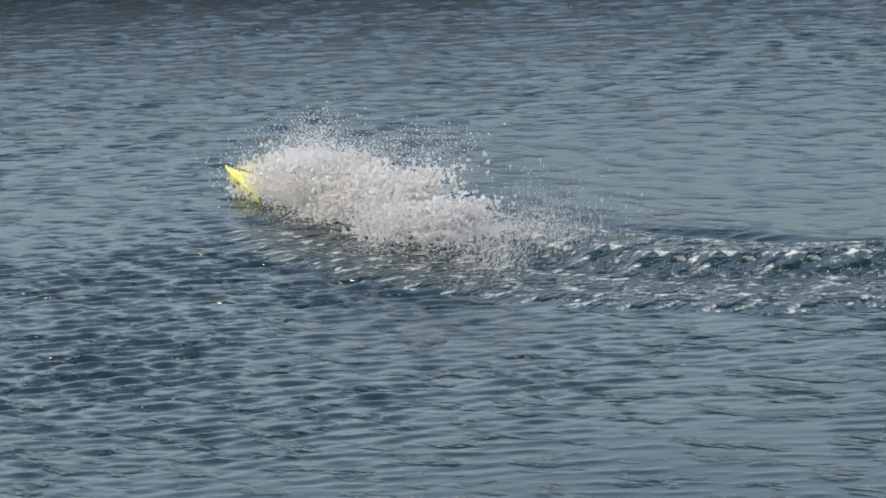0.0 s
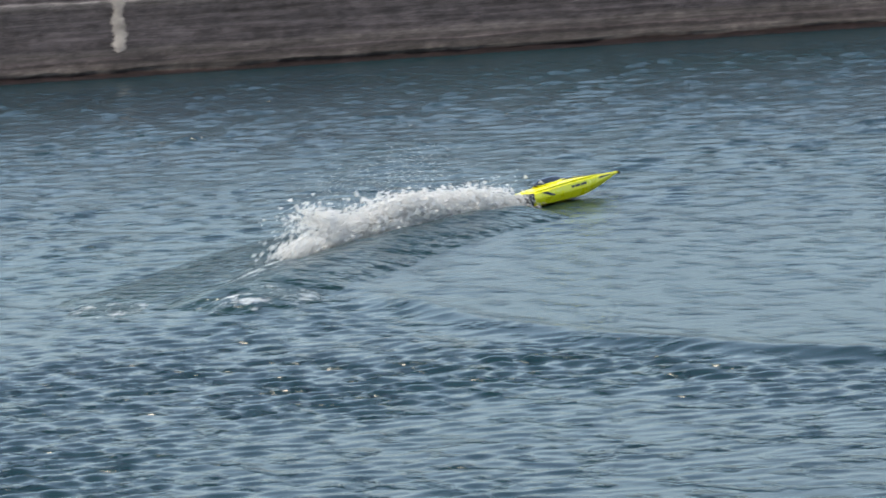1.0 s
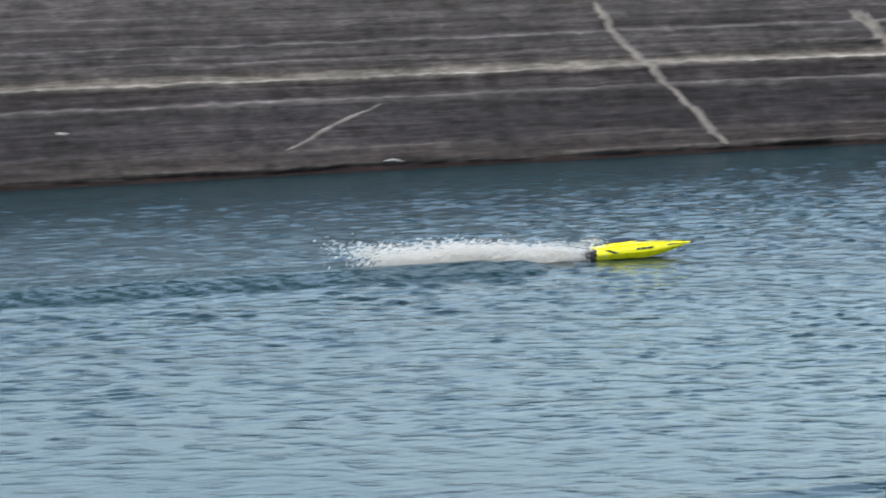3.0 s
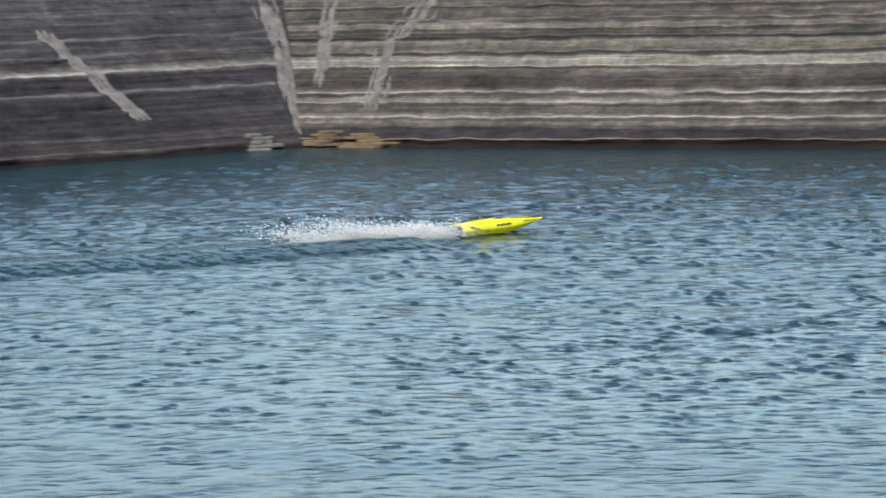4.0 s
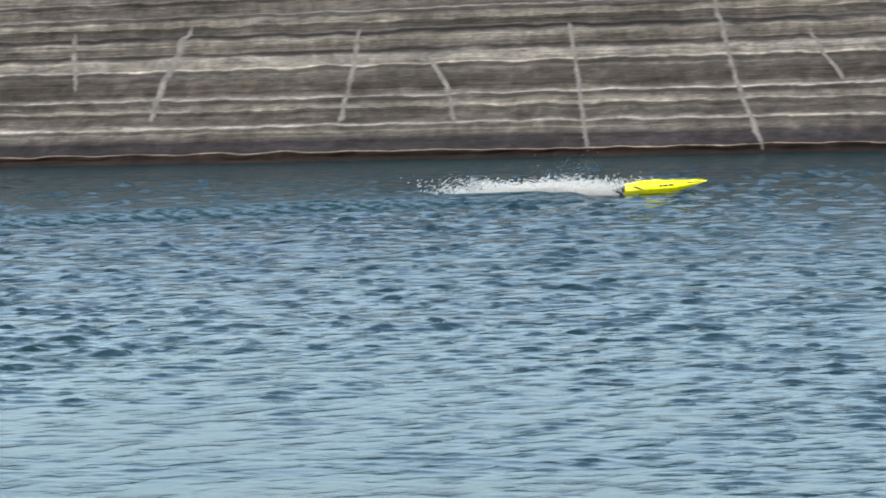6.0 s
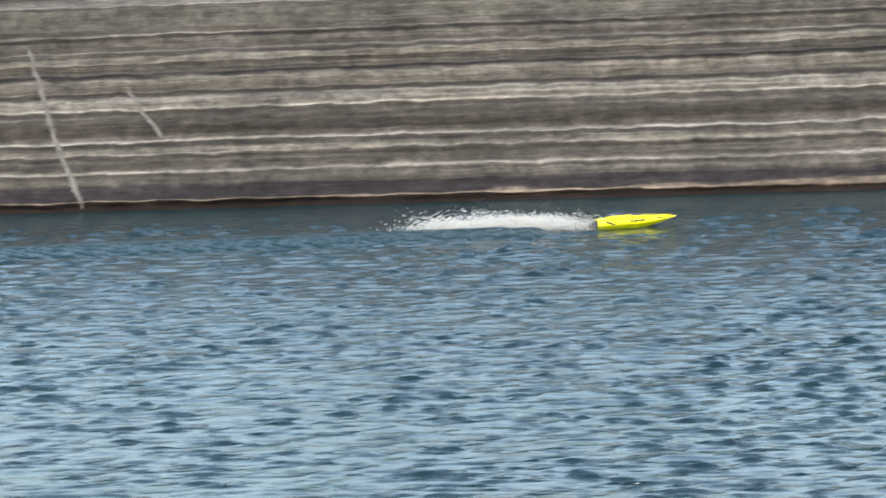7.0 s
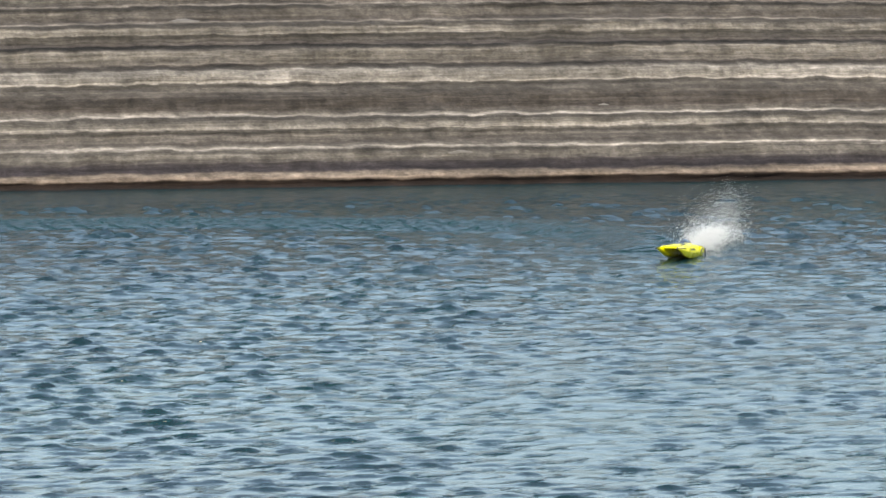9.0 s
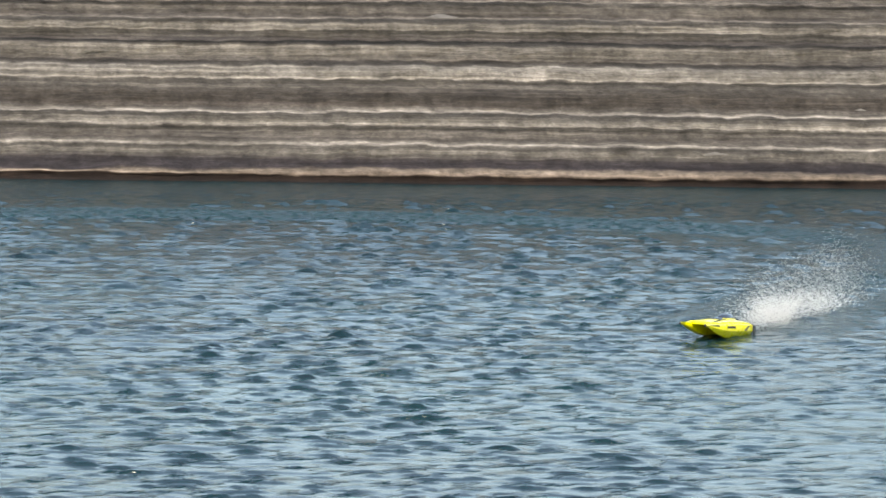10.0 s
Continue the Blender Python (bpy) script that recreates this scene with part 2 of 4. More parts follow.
def roughen(x, y, scale, seed):
    """Smooth random heights about -1 to 1, by a few crossed waves of mixed lengths."""
    rng = np.random.default_rng(seed)
    z = np.zeros_like(x)
    for i in range(9):
        a, k = rng.uniform(0, 6.28), 2 * np.pi / (scale * rng.uniform(0.5, 1.8))
        z += np.sin(k * (x * np.sin(a) + y * np.cos(a)) + rng.uniform(0, 6.28))
    return z / 3.5


# ---- the basin: waterline corners, going round ----
CORNERS = [Vector((-60.0, 6.189)), Vector((-4.595, 49.278)), Vector((62.0, 24.21)), Vector((52.0, 2.5))]
SETBACK = 1.5


def side_line(i):
    a, b = CORNERS[i % 4], CORNERS[(i + 1) % 4]
    along = (b - a).normalized()
    return a, b, along, Vector((-along.y, along.x))


def corner_at(i, back):
    """The corner i of the basin's outline moved out by back metres on both sides."""
    a0, b0, d0, n0 = side_line(i - 1)
    a1, b1, d1, n1 = side_line(i)
    m = np.array([[n0.x, n0.y], [n1.x, n1.y]])
    r = np.linalg.solve(m, [n0.dot(b0) + back, n1.dot(a1) + back])
    return Vector(r)


def shore_distance(bearing):
    """How far the shore is from the camera's foot on that bearing."""
    best = 200.0
    d = Vector((math.sin(bearing), math.cos(bearing)))
    for i in range(3):
        a, b, along, out = side_line(i)
        den = out.dot(d)
        if den > 1e-6:
            r = out.dot(a) / den
            if r > 0:
                best = min(best, r)
    return best


def bank(name, i, top, ledges, material, columns, seed, label, strata_scale):
    """One sloping side of the basin: eroded ledges along it, mitred at both corners."""
    zs = [-0.7, -0.35, -0.12]
    z = -0.02
    while z < top:
        zs.append(z)
        z += 0.02 if z < 2.6 else 0.05
    zs.append(top)
    zs = np.array(zs)
    u = np.linspace(0, 1, columns)
    a, b, along, out = side_line(i)
    rows, strata = [], []
    rng = np.random.default_rng(seed)
    for z in zs:
        back = SETBACK * z
        p0, p1 = corner_at(i, back), corner_at(i + 1, back)
        x, y = p0.x + (p1.x - p0.x) * u, p0.y + (p1.y - p0.y) * u
        s = (x - a.x) * along.x + (y - a.y) * along.y
        edge = np.minimum(1, np.minimum(u, 1 - u) * columns / 6)
        wob = 0.012 * roughen(s, s * 0 + z * 0.6, 6.0, seed) + 0.008 * roughen(s, s * 0 + z, 0.9, seed + 1)
        step = np.zeros_like(s)
        for at, depth, width in ledges:
            zz = z - at * strata_scale(s / (b - a).length) - wob
            step += depth * (1 / (1 + np.exp(-np.clip(zz / width, -40, 40))) - np.clip(zz / 0.5 + 0.5, 0, 1))
        bumpy = 0.035 * roughen(s, s * 0 + z * 3.0, 1.3, seed + 3) + 0.015 * roughen(s, s * 0 + z * 5, 0.35, seed + 4)
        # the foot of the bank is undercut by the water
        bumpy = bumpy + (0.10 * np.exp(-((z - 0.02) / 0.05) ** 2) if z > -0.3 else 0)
        shift = (step + bumpy) * edge
        dz = 0.012 * roughen(s, s * 0 + z * 4, 0.6, seed + 6) * edge * (0 < z < top - 0.1)
        lift = crest_lift(i, s) * np.clip((z - 2.6) / 1.2, 0, 1)
        rows.append(np.stack([x + out.x * shift, y + out.y * shift, np.full_like(x, z) + dz + lift], 1))
        level = z / strata_scale(s / (b - a).length) + 0.6 * wob
        if i == 1 and -0.03 < z < 0.22:
            # the pale beach strip begins only some way along the north bank
            start = np.clip((s + 2.5 * roughen(s, s * 0, 1.6, 77) - 26.0) / 7.0, 0, 1)
            thin = 0.02 if z < 0.09 else 0.13 if z < 0.12 else 0.27
            level = thin + (level - thin) * start
        strata.append(level)
    me = grid_mesh(name, np.array(rows), material, True)
    at = me.attributes.new("strata", "FLOAT", "POINT")
    at.data.foreach_set("value", np.array(strata, dtype=np.float32).ravel())
    ob = new(name, me)
    return tagged(ob, label, "bank", kind="structure")


def crest_lift(i, s):
    """How much higher than its plain top the crest stands at s metres along side i."""
    return np.clip(0.043 * (s - 38.7), -1.4, 0.45) if i == 1 else 0.0 * s


TOPS = [2.6, 3.8, 3.8, 1.7]
NORTH_LEDGES = [(0.18, 0.10, 0.02), (0.55, 0.12, 0.02), (0.94, 0.16, 0.015), (1.28, 0.14, 0.03), (1.62, 0.16, 0.02), (1.93, 0.24, 0.012), (2.27, 0.18, 0.015), (2.53, 0.14, 0.015), (3.08, 0.12, 0.02)]
WEST_LEDGES = [(0.14, 0.08, 0.02), (0.28, 0.06, 0.03), (0.78, 0.10, 0.012), (1.04, 0.16, 0.012), (1.22, 0.12, 0.012), (1.42, 0.12, 0.012), (2.0, 0.12, 0.02)]


def north_scale(v):
    return 0.76 + 0.24 * np.clip((v - 0.1) / 0.5, 0, 1)


def west_scale(v):
    return 1.13 + 0 * v


def even(v):
    return 1.0 + 0 * v


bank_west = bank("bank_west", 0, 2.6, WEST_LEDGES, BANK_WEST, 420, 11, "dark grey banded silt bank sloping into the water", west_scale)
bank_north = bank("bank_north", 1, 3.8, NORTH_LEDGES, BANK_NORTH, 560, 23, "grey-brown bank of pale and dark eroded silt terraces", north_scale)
bank_east = bank("bank_east", 2, 3.8, NORTH_LEDGES, BANK_NORTH, 60, 31, "grey banded silt bank closing the basin", even)
bank_south = bank("bank_south", 3, 1.7, [(0.5, 0.1, 0.02)], BANK_WEST, 80, 41, "low silt bank of the near shore", even)


def ground():
    """The land round the basin, one sheet to the horizon."""
    verts, faces = [], []
    for i in range(4):
        p0, p1 = corner_at(i, SETBACK * TOPS[i]), corner_at(i + 1, SETBACK * TOPS[i])
        along = (p1 - p0).normalized()
        out = Vector((-along.y, along.x))
        base = len(verts)
        rings = [0.0, 0.6, 3, 8, 30, 120, 600, 3000]
        for k, r in enumerate(rings):
            drop = -0.002 - 0.28 * min(r, 4)
            for j in range(25):
                w = j / 24
                p = p0.lerp(p1, w) + out * r + along * (r * 1.2 * (2 * w - 1))
                here = p0.lerp(p1, w)
                a = CORNERS[i]
                lift = float(crest_lift(i, np.array((here - a).dot(along))))
                verts.append((p.x, p.y, TOPS[i] + drop + lift))
        for k in range(len(rings) - 1):
            for j in range(24):
                q = base + k * 25 + j
                faces.append((q, q + 1, q + 26, q + 25))
    ob = new("ground", mesh_of("ground", verts, faces, SOIL, True))
    tagged(ob, "dry grey-brown soil above the basin's banks", "ground", kind="structure")


ground()

# ---- water ----
# the wake of the boat's way in, older than the clip: points on its inner ridge
OLD_RIDGE = [(-17.2, 16.3), (-16.74, 16.0), (-15.84, 15.55), (-14.56, 15.06), (-13.3, 14.95), (-12.3, 14.95), (-11.55, 15.05), (-10.3, 15.35), (-9.3, 15.75), (-8.05, 16.55), (-6.6, 17.25), (-5.0, 18.2), (-2.5, 20.0), (1.5, 23.2)]


def distance_to_line(x, y, line):
    best = np.full_like(x, 1e9)
    for (ax, ay), (bx, by) in zip(line, line[1:]):
        dx, dy = bx - ax, by - ay
        w = np.clip(((x - ax) * dx + (y - ay) * dy) / (dx * dx + dy * dy), 0, 1)
        px, py = x - ax - w * dx, y - ay - w * dy
        d = np.hypot(px, py) * np.sign(dx * py - dy * px + 1e-9)
        best = np.where(np.abs(d) < np.abs(best), d, best)
    return best


SHORT_WAVE, LONG_WAVE = 0.0112, 0.0028


def water():
    na, nr = 1000, 900
    bearings = np.linspace(-0.985, 0.925, na)
    shore = np.array([shore_distance(b) for b in bearings])
    u = np.linspace(0, 1, nr)
    r = 11.0 * ((shore[None] + 1.6) / 11.0) ** u[:, None]
    x, y = r * np.sin(bearings)[None], r * np.cos(bearings)[None]
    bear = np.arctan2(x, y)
    rng = np.random.default_rng(5)

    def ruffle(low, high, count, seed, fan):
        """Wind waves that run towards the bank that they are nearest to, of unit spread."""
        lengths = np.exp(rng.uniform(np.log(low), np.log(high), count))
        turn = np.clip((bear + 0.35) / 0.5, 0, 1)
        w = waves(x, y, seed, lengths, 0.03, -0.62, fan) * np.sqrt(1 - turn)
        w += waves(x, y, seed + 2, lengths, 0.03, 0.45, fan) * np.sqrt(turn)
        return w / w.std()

    def crests(w, at):
        """Flat troughs and scattered short crests."""
        return np.log1p(np.exp(4.0 * (w - at))) / 4.0

    east = np.clip((bear - 0.20) / 0.3, 0, 1)
    far = np.clip((r - 19.5) / 9.0, 0, 1)
    side = np.clip((bear + 0.42) / 0.40, 0, 1)
    patch = np.clip(roughen(x, y, 7.0, 9), -1, 1)
    lee = np.clip((shore[None] - r) / 3.0, 0.12, 1)
    amp = (0.30 + (0.42 + 0.33 * side) * far + 0.50 * east * (1 - far)) * (1 + 0.25 * patch + 0.3 * np.clip((r - 31) / 8, 0, 1)) * lee
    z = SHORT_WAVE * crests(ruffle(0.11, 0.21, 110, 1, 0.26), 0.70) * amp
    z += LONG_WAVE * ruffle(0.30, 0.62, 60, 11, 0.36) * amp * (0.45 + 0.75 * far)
    z += waves(x, y, 2, np.exp(rng.uniform(np.log(1.3), np.log(3.0), 10)), 0.005, 0.35, 0.6) * lee
    # near the old wake: a ridge, calm inside, chop outside
    d = distance_to_line(x, y, OLD_RIDGE)
    fade = np.clip((x + 18.5) / 3, 0, 1) * np.clip((-0.5 - x) / 7, 0, 1)
    ridge = 0.042 * np.exp(-(d / 0.12) ** 2) - 0.03 * np.exp(-((d + 0.32) / 0.2) ** 2) + 0.022 * np.exp(-((d + 0.75) / 0.2) ** 2) + 0.015 * np.exp(-((d + 1.2) / 0.2) ** 2)
    ridge *= 0.65 + 0.35 * np.clip(roughen(x, y, 2.0, 29), -1.2, 1.2)
    churn = np.clip(-d / 0.5, 0, 1) * (0.25 * np.clip((3.5 + d) / 2.5, 0, 1) + 0.75 * np.clip((11.0 + d) / 3.5, 0, 1))
    churn *= 0.78 * np.clip((-9.0 - x) / 5, 0, 1) * np.clip((x + 18.0) / 3.0, 0, 1) * (0.75 + 0.35 * np.clip(roughen(x, y, 2.2, 19), -1, 1))
    chop = waves(x, y, 6, np.exp(rng.uniform(np.log(0.11), np.log(0.24), 60)), 0.045, -0.75, 0.45)
    calm = 1 - 0.6 * np.exp(-((d - 1.4) / 1.3) ** 2) * (d > 0) * fade
    z = z * calm + ridge * fade + chop * churn * 1.75 - 0.018
    me = grid_mesh("water", np.stack([x, y, z], 2), WATER, True, True)
    at = me.attributes.new("chop", "FLOAT", "POINT")
    at.data.foreach_set("value", np.clip(0.06 + 0.85 * amp * calm + 1.0 * churn, 0.1, 1.6).astype(np.float32).ravel())
    ob = new("water", me)
    tagged(ob, "rippled blue-grey lake water in a basin", "water", kind="structure")
    rippled = ob
    # the rest of the sheet, outside the rippled reach
    b = np.linspace(-2.2, 2.2, 90)
    rr = np.array([0.0, 3, 6, 11.1])
    pts = np.stack([rr[:, None] * np.sin(b)[None], rr[:, None] * np.cos(b)[None], np.zeros((4, 90)) - 0.025], 2)
    near = new("water_near_shore", grid_mesh("water_near_shore", pts, WATER, True, True))
    tagged(near, "calm lake water by the near shore", "water", kind="structure")
    for name, lo, hi in (("water_west", -1.6, -0.983), ("water_east", 0.923, 1.6)):
        b = np.linspace(lo, hi, 20)
        rr = np.linspace(11.0, 75, 30)
        pts = np.stack([rr[:, None] * np.sin(b)[None], rr[:, None] * np.cos(b)[None], np.zeros((30, 20)) - 0.025], 2)
        ob = new(name, grid_mesh(name, pts, WATER, True, True))
        tagged(ob, "lake water beside the rippled reach", "water", kind="structure")
    return rippled


RIPPLED_WATER = water()


# ---- the boat ----
def loft(sections, closed=True, caps=True):
    """A bmesh through closed rings of points, all of one count."""
    bm = bmesh.new()
    rings = [[bm.verts.new(p) for p in ring] for ring in sections]
    n = len(rings[0])
    for a, b in zip(rings, rings[1:]):
        for i in range(n if closed else n - 1):
            j = (i + 1) % n
            bm.faces.new((a[i], a[j], b[j], b[i]))
    if caps:
        bm.faces.new(rings[0][::-1])
        bm.faces.new(rings[-1])
    bmesh.ops.recalc_face_normals(bm, faces=bm.faces)
    return bm


def smoothed(bm, width=0.006, segments=2):
    bmesh.ops.bevel(bm, geom=[e for e in bm.edges if e.is_manifold and e.calc_face_angle(0) > 0.5], offset=width, segments=segments, affect="EDGES", clamp_overlap=True)
    for f in bm.faces:
        f.smooth = True
    return bm


def box(bm, x, y, z, sx, sy, sz):
    m = Matrix.Translation((x, y, z)) @ Matrix.Diagonal((sx, sy, sz, 1))
    bmesh.ops.create_cube(bm, size=1.0, matrix=m)
    return bm


def tube(bm, a, b, r0, r1, n=8):
    a, b = Vector(a), Vector(b)
    m = Matrix.Translation((a + b) / 2) @ (b - a).to_track_quat("Z", "Y").to_matrix().to_4x4()
    bmesh.ops.create_cone(bm, cap_ends=True, segments=n, radius1=r0, radius2=r1, depth=(b - a).length, matrix=m)
    return bm


HULL = 1.06


def hull_lines(v):
    """Keel and deck heights, inner, keel and outer half-breadths at v, 0 at the stern to 1 at the bow."""
    rise = max(0.0, (v - 0.5) / 0.5)
    keel = -0.035 + 0.150 * rise ** 1.55
    deck = 0.085 + 0.035 * math.sin(min(1, v * 1.25) * math.pi / 2) - 0.004 * rise
    pinch = max(0.0, (v - 0.62) / 0.38) ** 1.5
    outer = 0.168 - 0.03 * pinch - 0.018 * max(0, 0.15 - v) / 0.15
    inner = 0.085 + 0.045 * pinch
    return keel, deck, inner, 0.5 * (inner + outer), outer


def sponson(side):
    rings = []
    for k in range(17):
        v = k / 16
        keel, deck, inner, mid, outer = hull_lines(v)
        keel = min(keel, deck - 0.012)
        y = -0.5 + HULL * v
        chine = keel + 0.45 * (deck - keel)
        ring = [(inner, y, deck), (inner, y, chine - 0.01), (inner + 0.012, y, keel + 0.01), (mid + 0.006, y, keel), (outer - 0.01, y, chine - 0.012), (outer, y, chine), (outer - 0.004, y, deck - 0.012), (outer - 0.02, y, deck)]
        rings.append([(side * x, yy, z) for x, yy, z in ring])
    return smoothed(loft(rings), 0.003, 1)


def deck_panel():
    rings = []
    for k in range(15):
        v = k / 14
        y = -0.49 + 0.80 * HULL * v
        _, deck, inner, mid, outer = hull_lines(v * 0.80)
        crown = 0.03 * math.sin(math.pi * min(1, 0.15 + v * 0.8))
        top = [(x, y, deck + 0.004 + crown * (1 - (x / outer) ** 2)) for x in np.linspace(-outer + 0.014, outer - 0.014, 11)]
        low = [(x, y, deck - 0.035 + 0.012 * v) for x in np.linspace(inner + 0.004, -inner - 0.004, 5)]
        rings.append(top + low)
    return smoothed(loft(rings), 0.002, 1)


def blob(centre, half, flat=0.0, n=12):
    bm = bmesh.new()
    bmesh.ops.create_uvsphere(bm, u_segments=n * 2, v_segments=n, radius=1.0)
    for v in bm.verts:
        c = v.co.copy()
        taper = 1 - 0.45 * max(0, c.y) ** 1.5
        v.co = Vector((centre[0] + c.x * half[0] * taper, centre[1] + c.y * half[1], centre[2] + max(c.z, flat) * half[2]))
    for f in bm.faces:
        f.smooth = True
    return bm


def side_strip(side, v0, v1, h0, h1, lean, lift=0.0025):
    """A flat sticker on the hull's outer side between two heights, leaning forward."""
    bm = bmesh.new()
    n = 6
    rows = []
    for k in range(n + 1):
        row = []
        for h in (h0, h1):
            v = v0 + (v1 - v0) * k / n + lean * h
            keel, deck, inner, mid, outer = hull_lines(v)
            chine = keel + 0.45 * (deck - keel)
            z = chine + (deck - 0.012 - chine) * h
            x = outer - 0.004 * h + lift
            row.append([bm.verts.new((side * (x - s), -0.5 + HULL * v, z)) for s in (0, 0.004)])
        rows.append(row)
    for a, b in zip(rows, rows[1:]):
        for q in ((a[0][0], a[1][0], b[1][0], b[0][0]), (a[0][1], b[0][1], b[1][1], a[1][1]), (a[1][0], a[1][1], b[1][1], b[1][0]), (a[0][1], a[0][0], b[0][0], b[0][1])):
            bm.faces.new(q)
    for e in (rows[0], rows[-1]):
        bm.faces.new((e[0][0], e[0][1], e[1][1], e[1][0]))
    bmesh.ops.recalc_face_normals(bm, faces=bm.faces)
    return bm


def model_boat():
    boat = new("model_boat")
    tagged(boat, "yellow radio-controlled racing catamaran with black markings", "boat")
    for side in (-1, 1):
        s = part("sponson", sponson(side), YELLOW, boat)
        part("slash_sticker", side_strip(side, 0.185, 0.235, 0.08, 0.92, -0.12), BLACK, s, "black slanted slash sticker")
        for k, (a, b) in enumerate(((0.40, 0.435), (0.445, 0.50), (0.51, 0.575))):
            part("lettering_bar", side_strip(side, a, b, 0.40, 0.72, 0.02), BLACK, s, "dark unreadable lettering bar")
        part("bow_stripe", side_strip(side, 0.72, 0.95, 0.58, 0.97, 0.03), BLACK, s, "black bow stripe")
        tip = bmesh.new()
        bmesh.ops.create_icosphere(tip, subdivisions=2, radius=1.0)
        for v in tip.verts:
            v.co = Vector((side * 0.134 + v.co.x * 0.012, 0.562 + v.co.y * 0.018, 0.104 + v.co.z * 0.016))
        part("bow_tip", tip, BLACK, s, "black rubber bow tip")
    deck = part("deck", deck_panel(), YELLOW, boat)
    for side in (-1, 1):
        bm = bmesh.new()
        for k in range(11):
            y, x = -0.14 + 0.045 * k, 0.040 + 0.0065 * k
            v = (y + 0.49) / (0.80 * HULL)
            _, deck_height, _, _, outer = hull_lines(v * 0.80)
            crown = 0.03 * math.sin(math.pi * min(1, 0.15 + v * 0.8))
            box(bm, side * x, y, deck_height + 0.005 + crown * (1 - (x / outer) ** 2), 0.024, 0.046, 0.006)
        part("deck_stripe", bm, BLACK, deck, "black deck stripe")
    cowl = part("cowl", blob((0, -0.10, 0.128), (0.075, 0.27, 0.028), 0.0), YELLOW, boat)
    part("windscreen", blob((0, 0.02, 0.132), (0.058, 0.115, 0.028), 0.0), SMOKED, cowl, "dark smoked windscreen")
    part("rear_canopy", blob((0, -0.17, 0.132), (0.060, 0.20, 0.062), 0.0), SMOKED, cowl, "dark rear canopy")
    bm = bmesh.new()
    box(bm, 0, -0.507, 0.045, 0.29, 0.022, 0.08)
    part("transom", smoothed(bm, 0.004, 1), BLACK, boat, "black transom plate")
    for side in (-1, 1):
        bm = bmesh.new()
        box(bm, side * 0.075, -0.56, 0.02, 0.014, 0.09, 0.07)
        part("drive_strut", smoothed(bm, 0.003, 1), BLACK, boat, "black drive strut")
        bm = bmesh.new()
        for k in range(3):
            a = k * 2.094
            box(bm, side * 0.075 + 0.018 * math.cos(a), -0.615, -0.01 + 0.018 * math.sin(a), 0.022, 0.006, 0.022)
        tube(bm, (side * 0.075, -0.60, -0.01), (side * 0.075, -0.63, -0.01), 0.008, 0.003)
        part("propeller", bm, STEEL, boat, "small steel propeller")
        bm = bmesh.new()
        box(bm, side * 0.145, -0.55, 0.01, 0.008, 0.05, 0.12)
        part("rudder", smoothed(bm, 0.002, 1), BLACK, boat, "black rudder blade")
    bm = bmesh.new()
    tube(bm, (0.04, -0.44, 0.12), (0.04, -0.47, 0.20), 0.003, 0.002)
    part("aerial", bm, BLACK, boat, "thin black aerial")
    for o in boat.children_recursive:
        o.data.transform(Matrix.Diagonal((0.88, 0.91, 0.86, 1)))
    return boat


BOAT = model_boat()

# seconds, place on the water, heading from +y towards +x, nose up, bank to starboard
COURSE = [
    (0.0, -17.08, 14.92, -62, 3, -4), (0.08, -17.25, 15.04, -54, 3, -6), (0.15, -17.34, 15.16, -44, 3, -10), (0.3, -17.42, 15.53, -26, 3, -12), (0.4, -17.62, 16.06, -20, 3, -12),
    (0.5, -17.83, 16.60, -15, 3, -12), (0.7, -18.07, 17.76, -4, 2, -10), (1.0, -18.06, 19.70, 3, 1.5, -7), (1.2, -17.72, 21.00, 10, 1, -6), (1.5, -16.90, 23.05, 22, 1, -5),
    (2.0, -14.37, 26.40, 46, 0.5, -3), (2.3, -12.51, 28.00, 50, 0.5, -2), (2.5, -11.12, 29.10, 53, 0.5, -2), (2.8, -8.86, 30.68, 56, 0.5, -2), (3.2, -6.25, 32.40, 58, 0.5, -2),
    (4.3, 0.67, 36.00, 62, 0.5, -1), (4.5, 2.02, 36.45, 67, 0, -1), (5.0, 5.71, 36.90, 80, 0.5, -1), (5.5, 9.50, 36.95, 91, 0.5, -1), (5.7, 11.06, 36.75, 95, 0.5, -1),
    (6.8, 19.09, 34.95, 104, 1, -1), (7.0, 20.75, 34.45, 108, 1, 0), (7.5, 24.35, 32.75, 130, 1, 2), (8.0, 27.05, 30.66, 184, 1.5, 4), (8.2, 27.58, 29.72, 202, 2, 5),
    (8.5, 27.68, 28.20, 215, 2, 4), (8.7, 27.15, 27.15, 227, 2, 3), (9.0, 26.02, 25.85, 242, 2.5, 2), (9.2, 24.98, 25.15, 243, 3, 1), (9.5, 23.15, 24.20, 243, 3, 0),
    (9.7, 21.65, 23.25, 244, 3, 0), (10.0, 19.30, 21.75, 246, 3, 0),
]


from mathutils.bvhtree import BVHTree


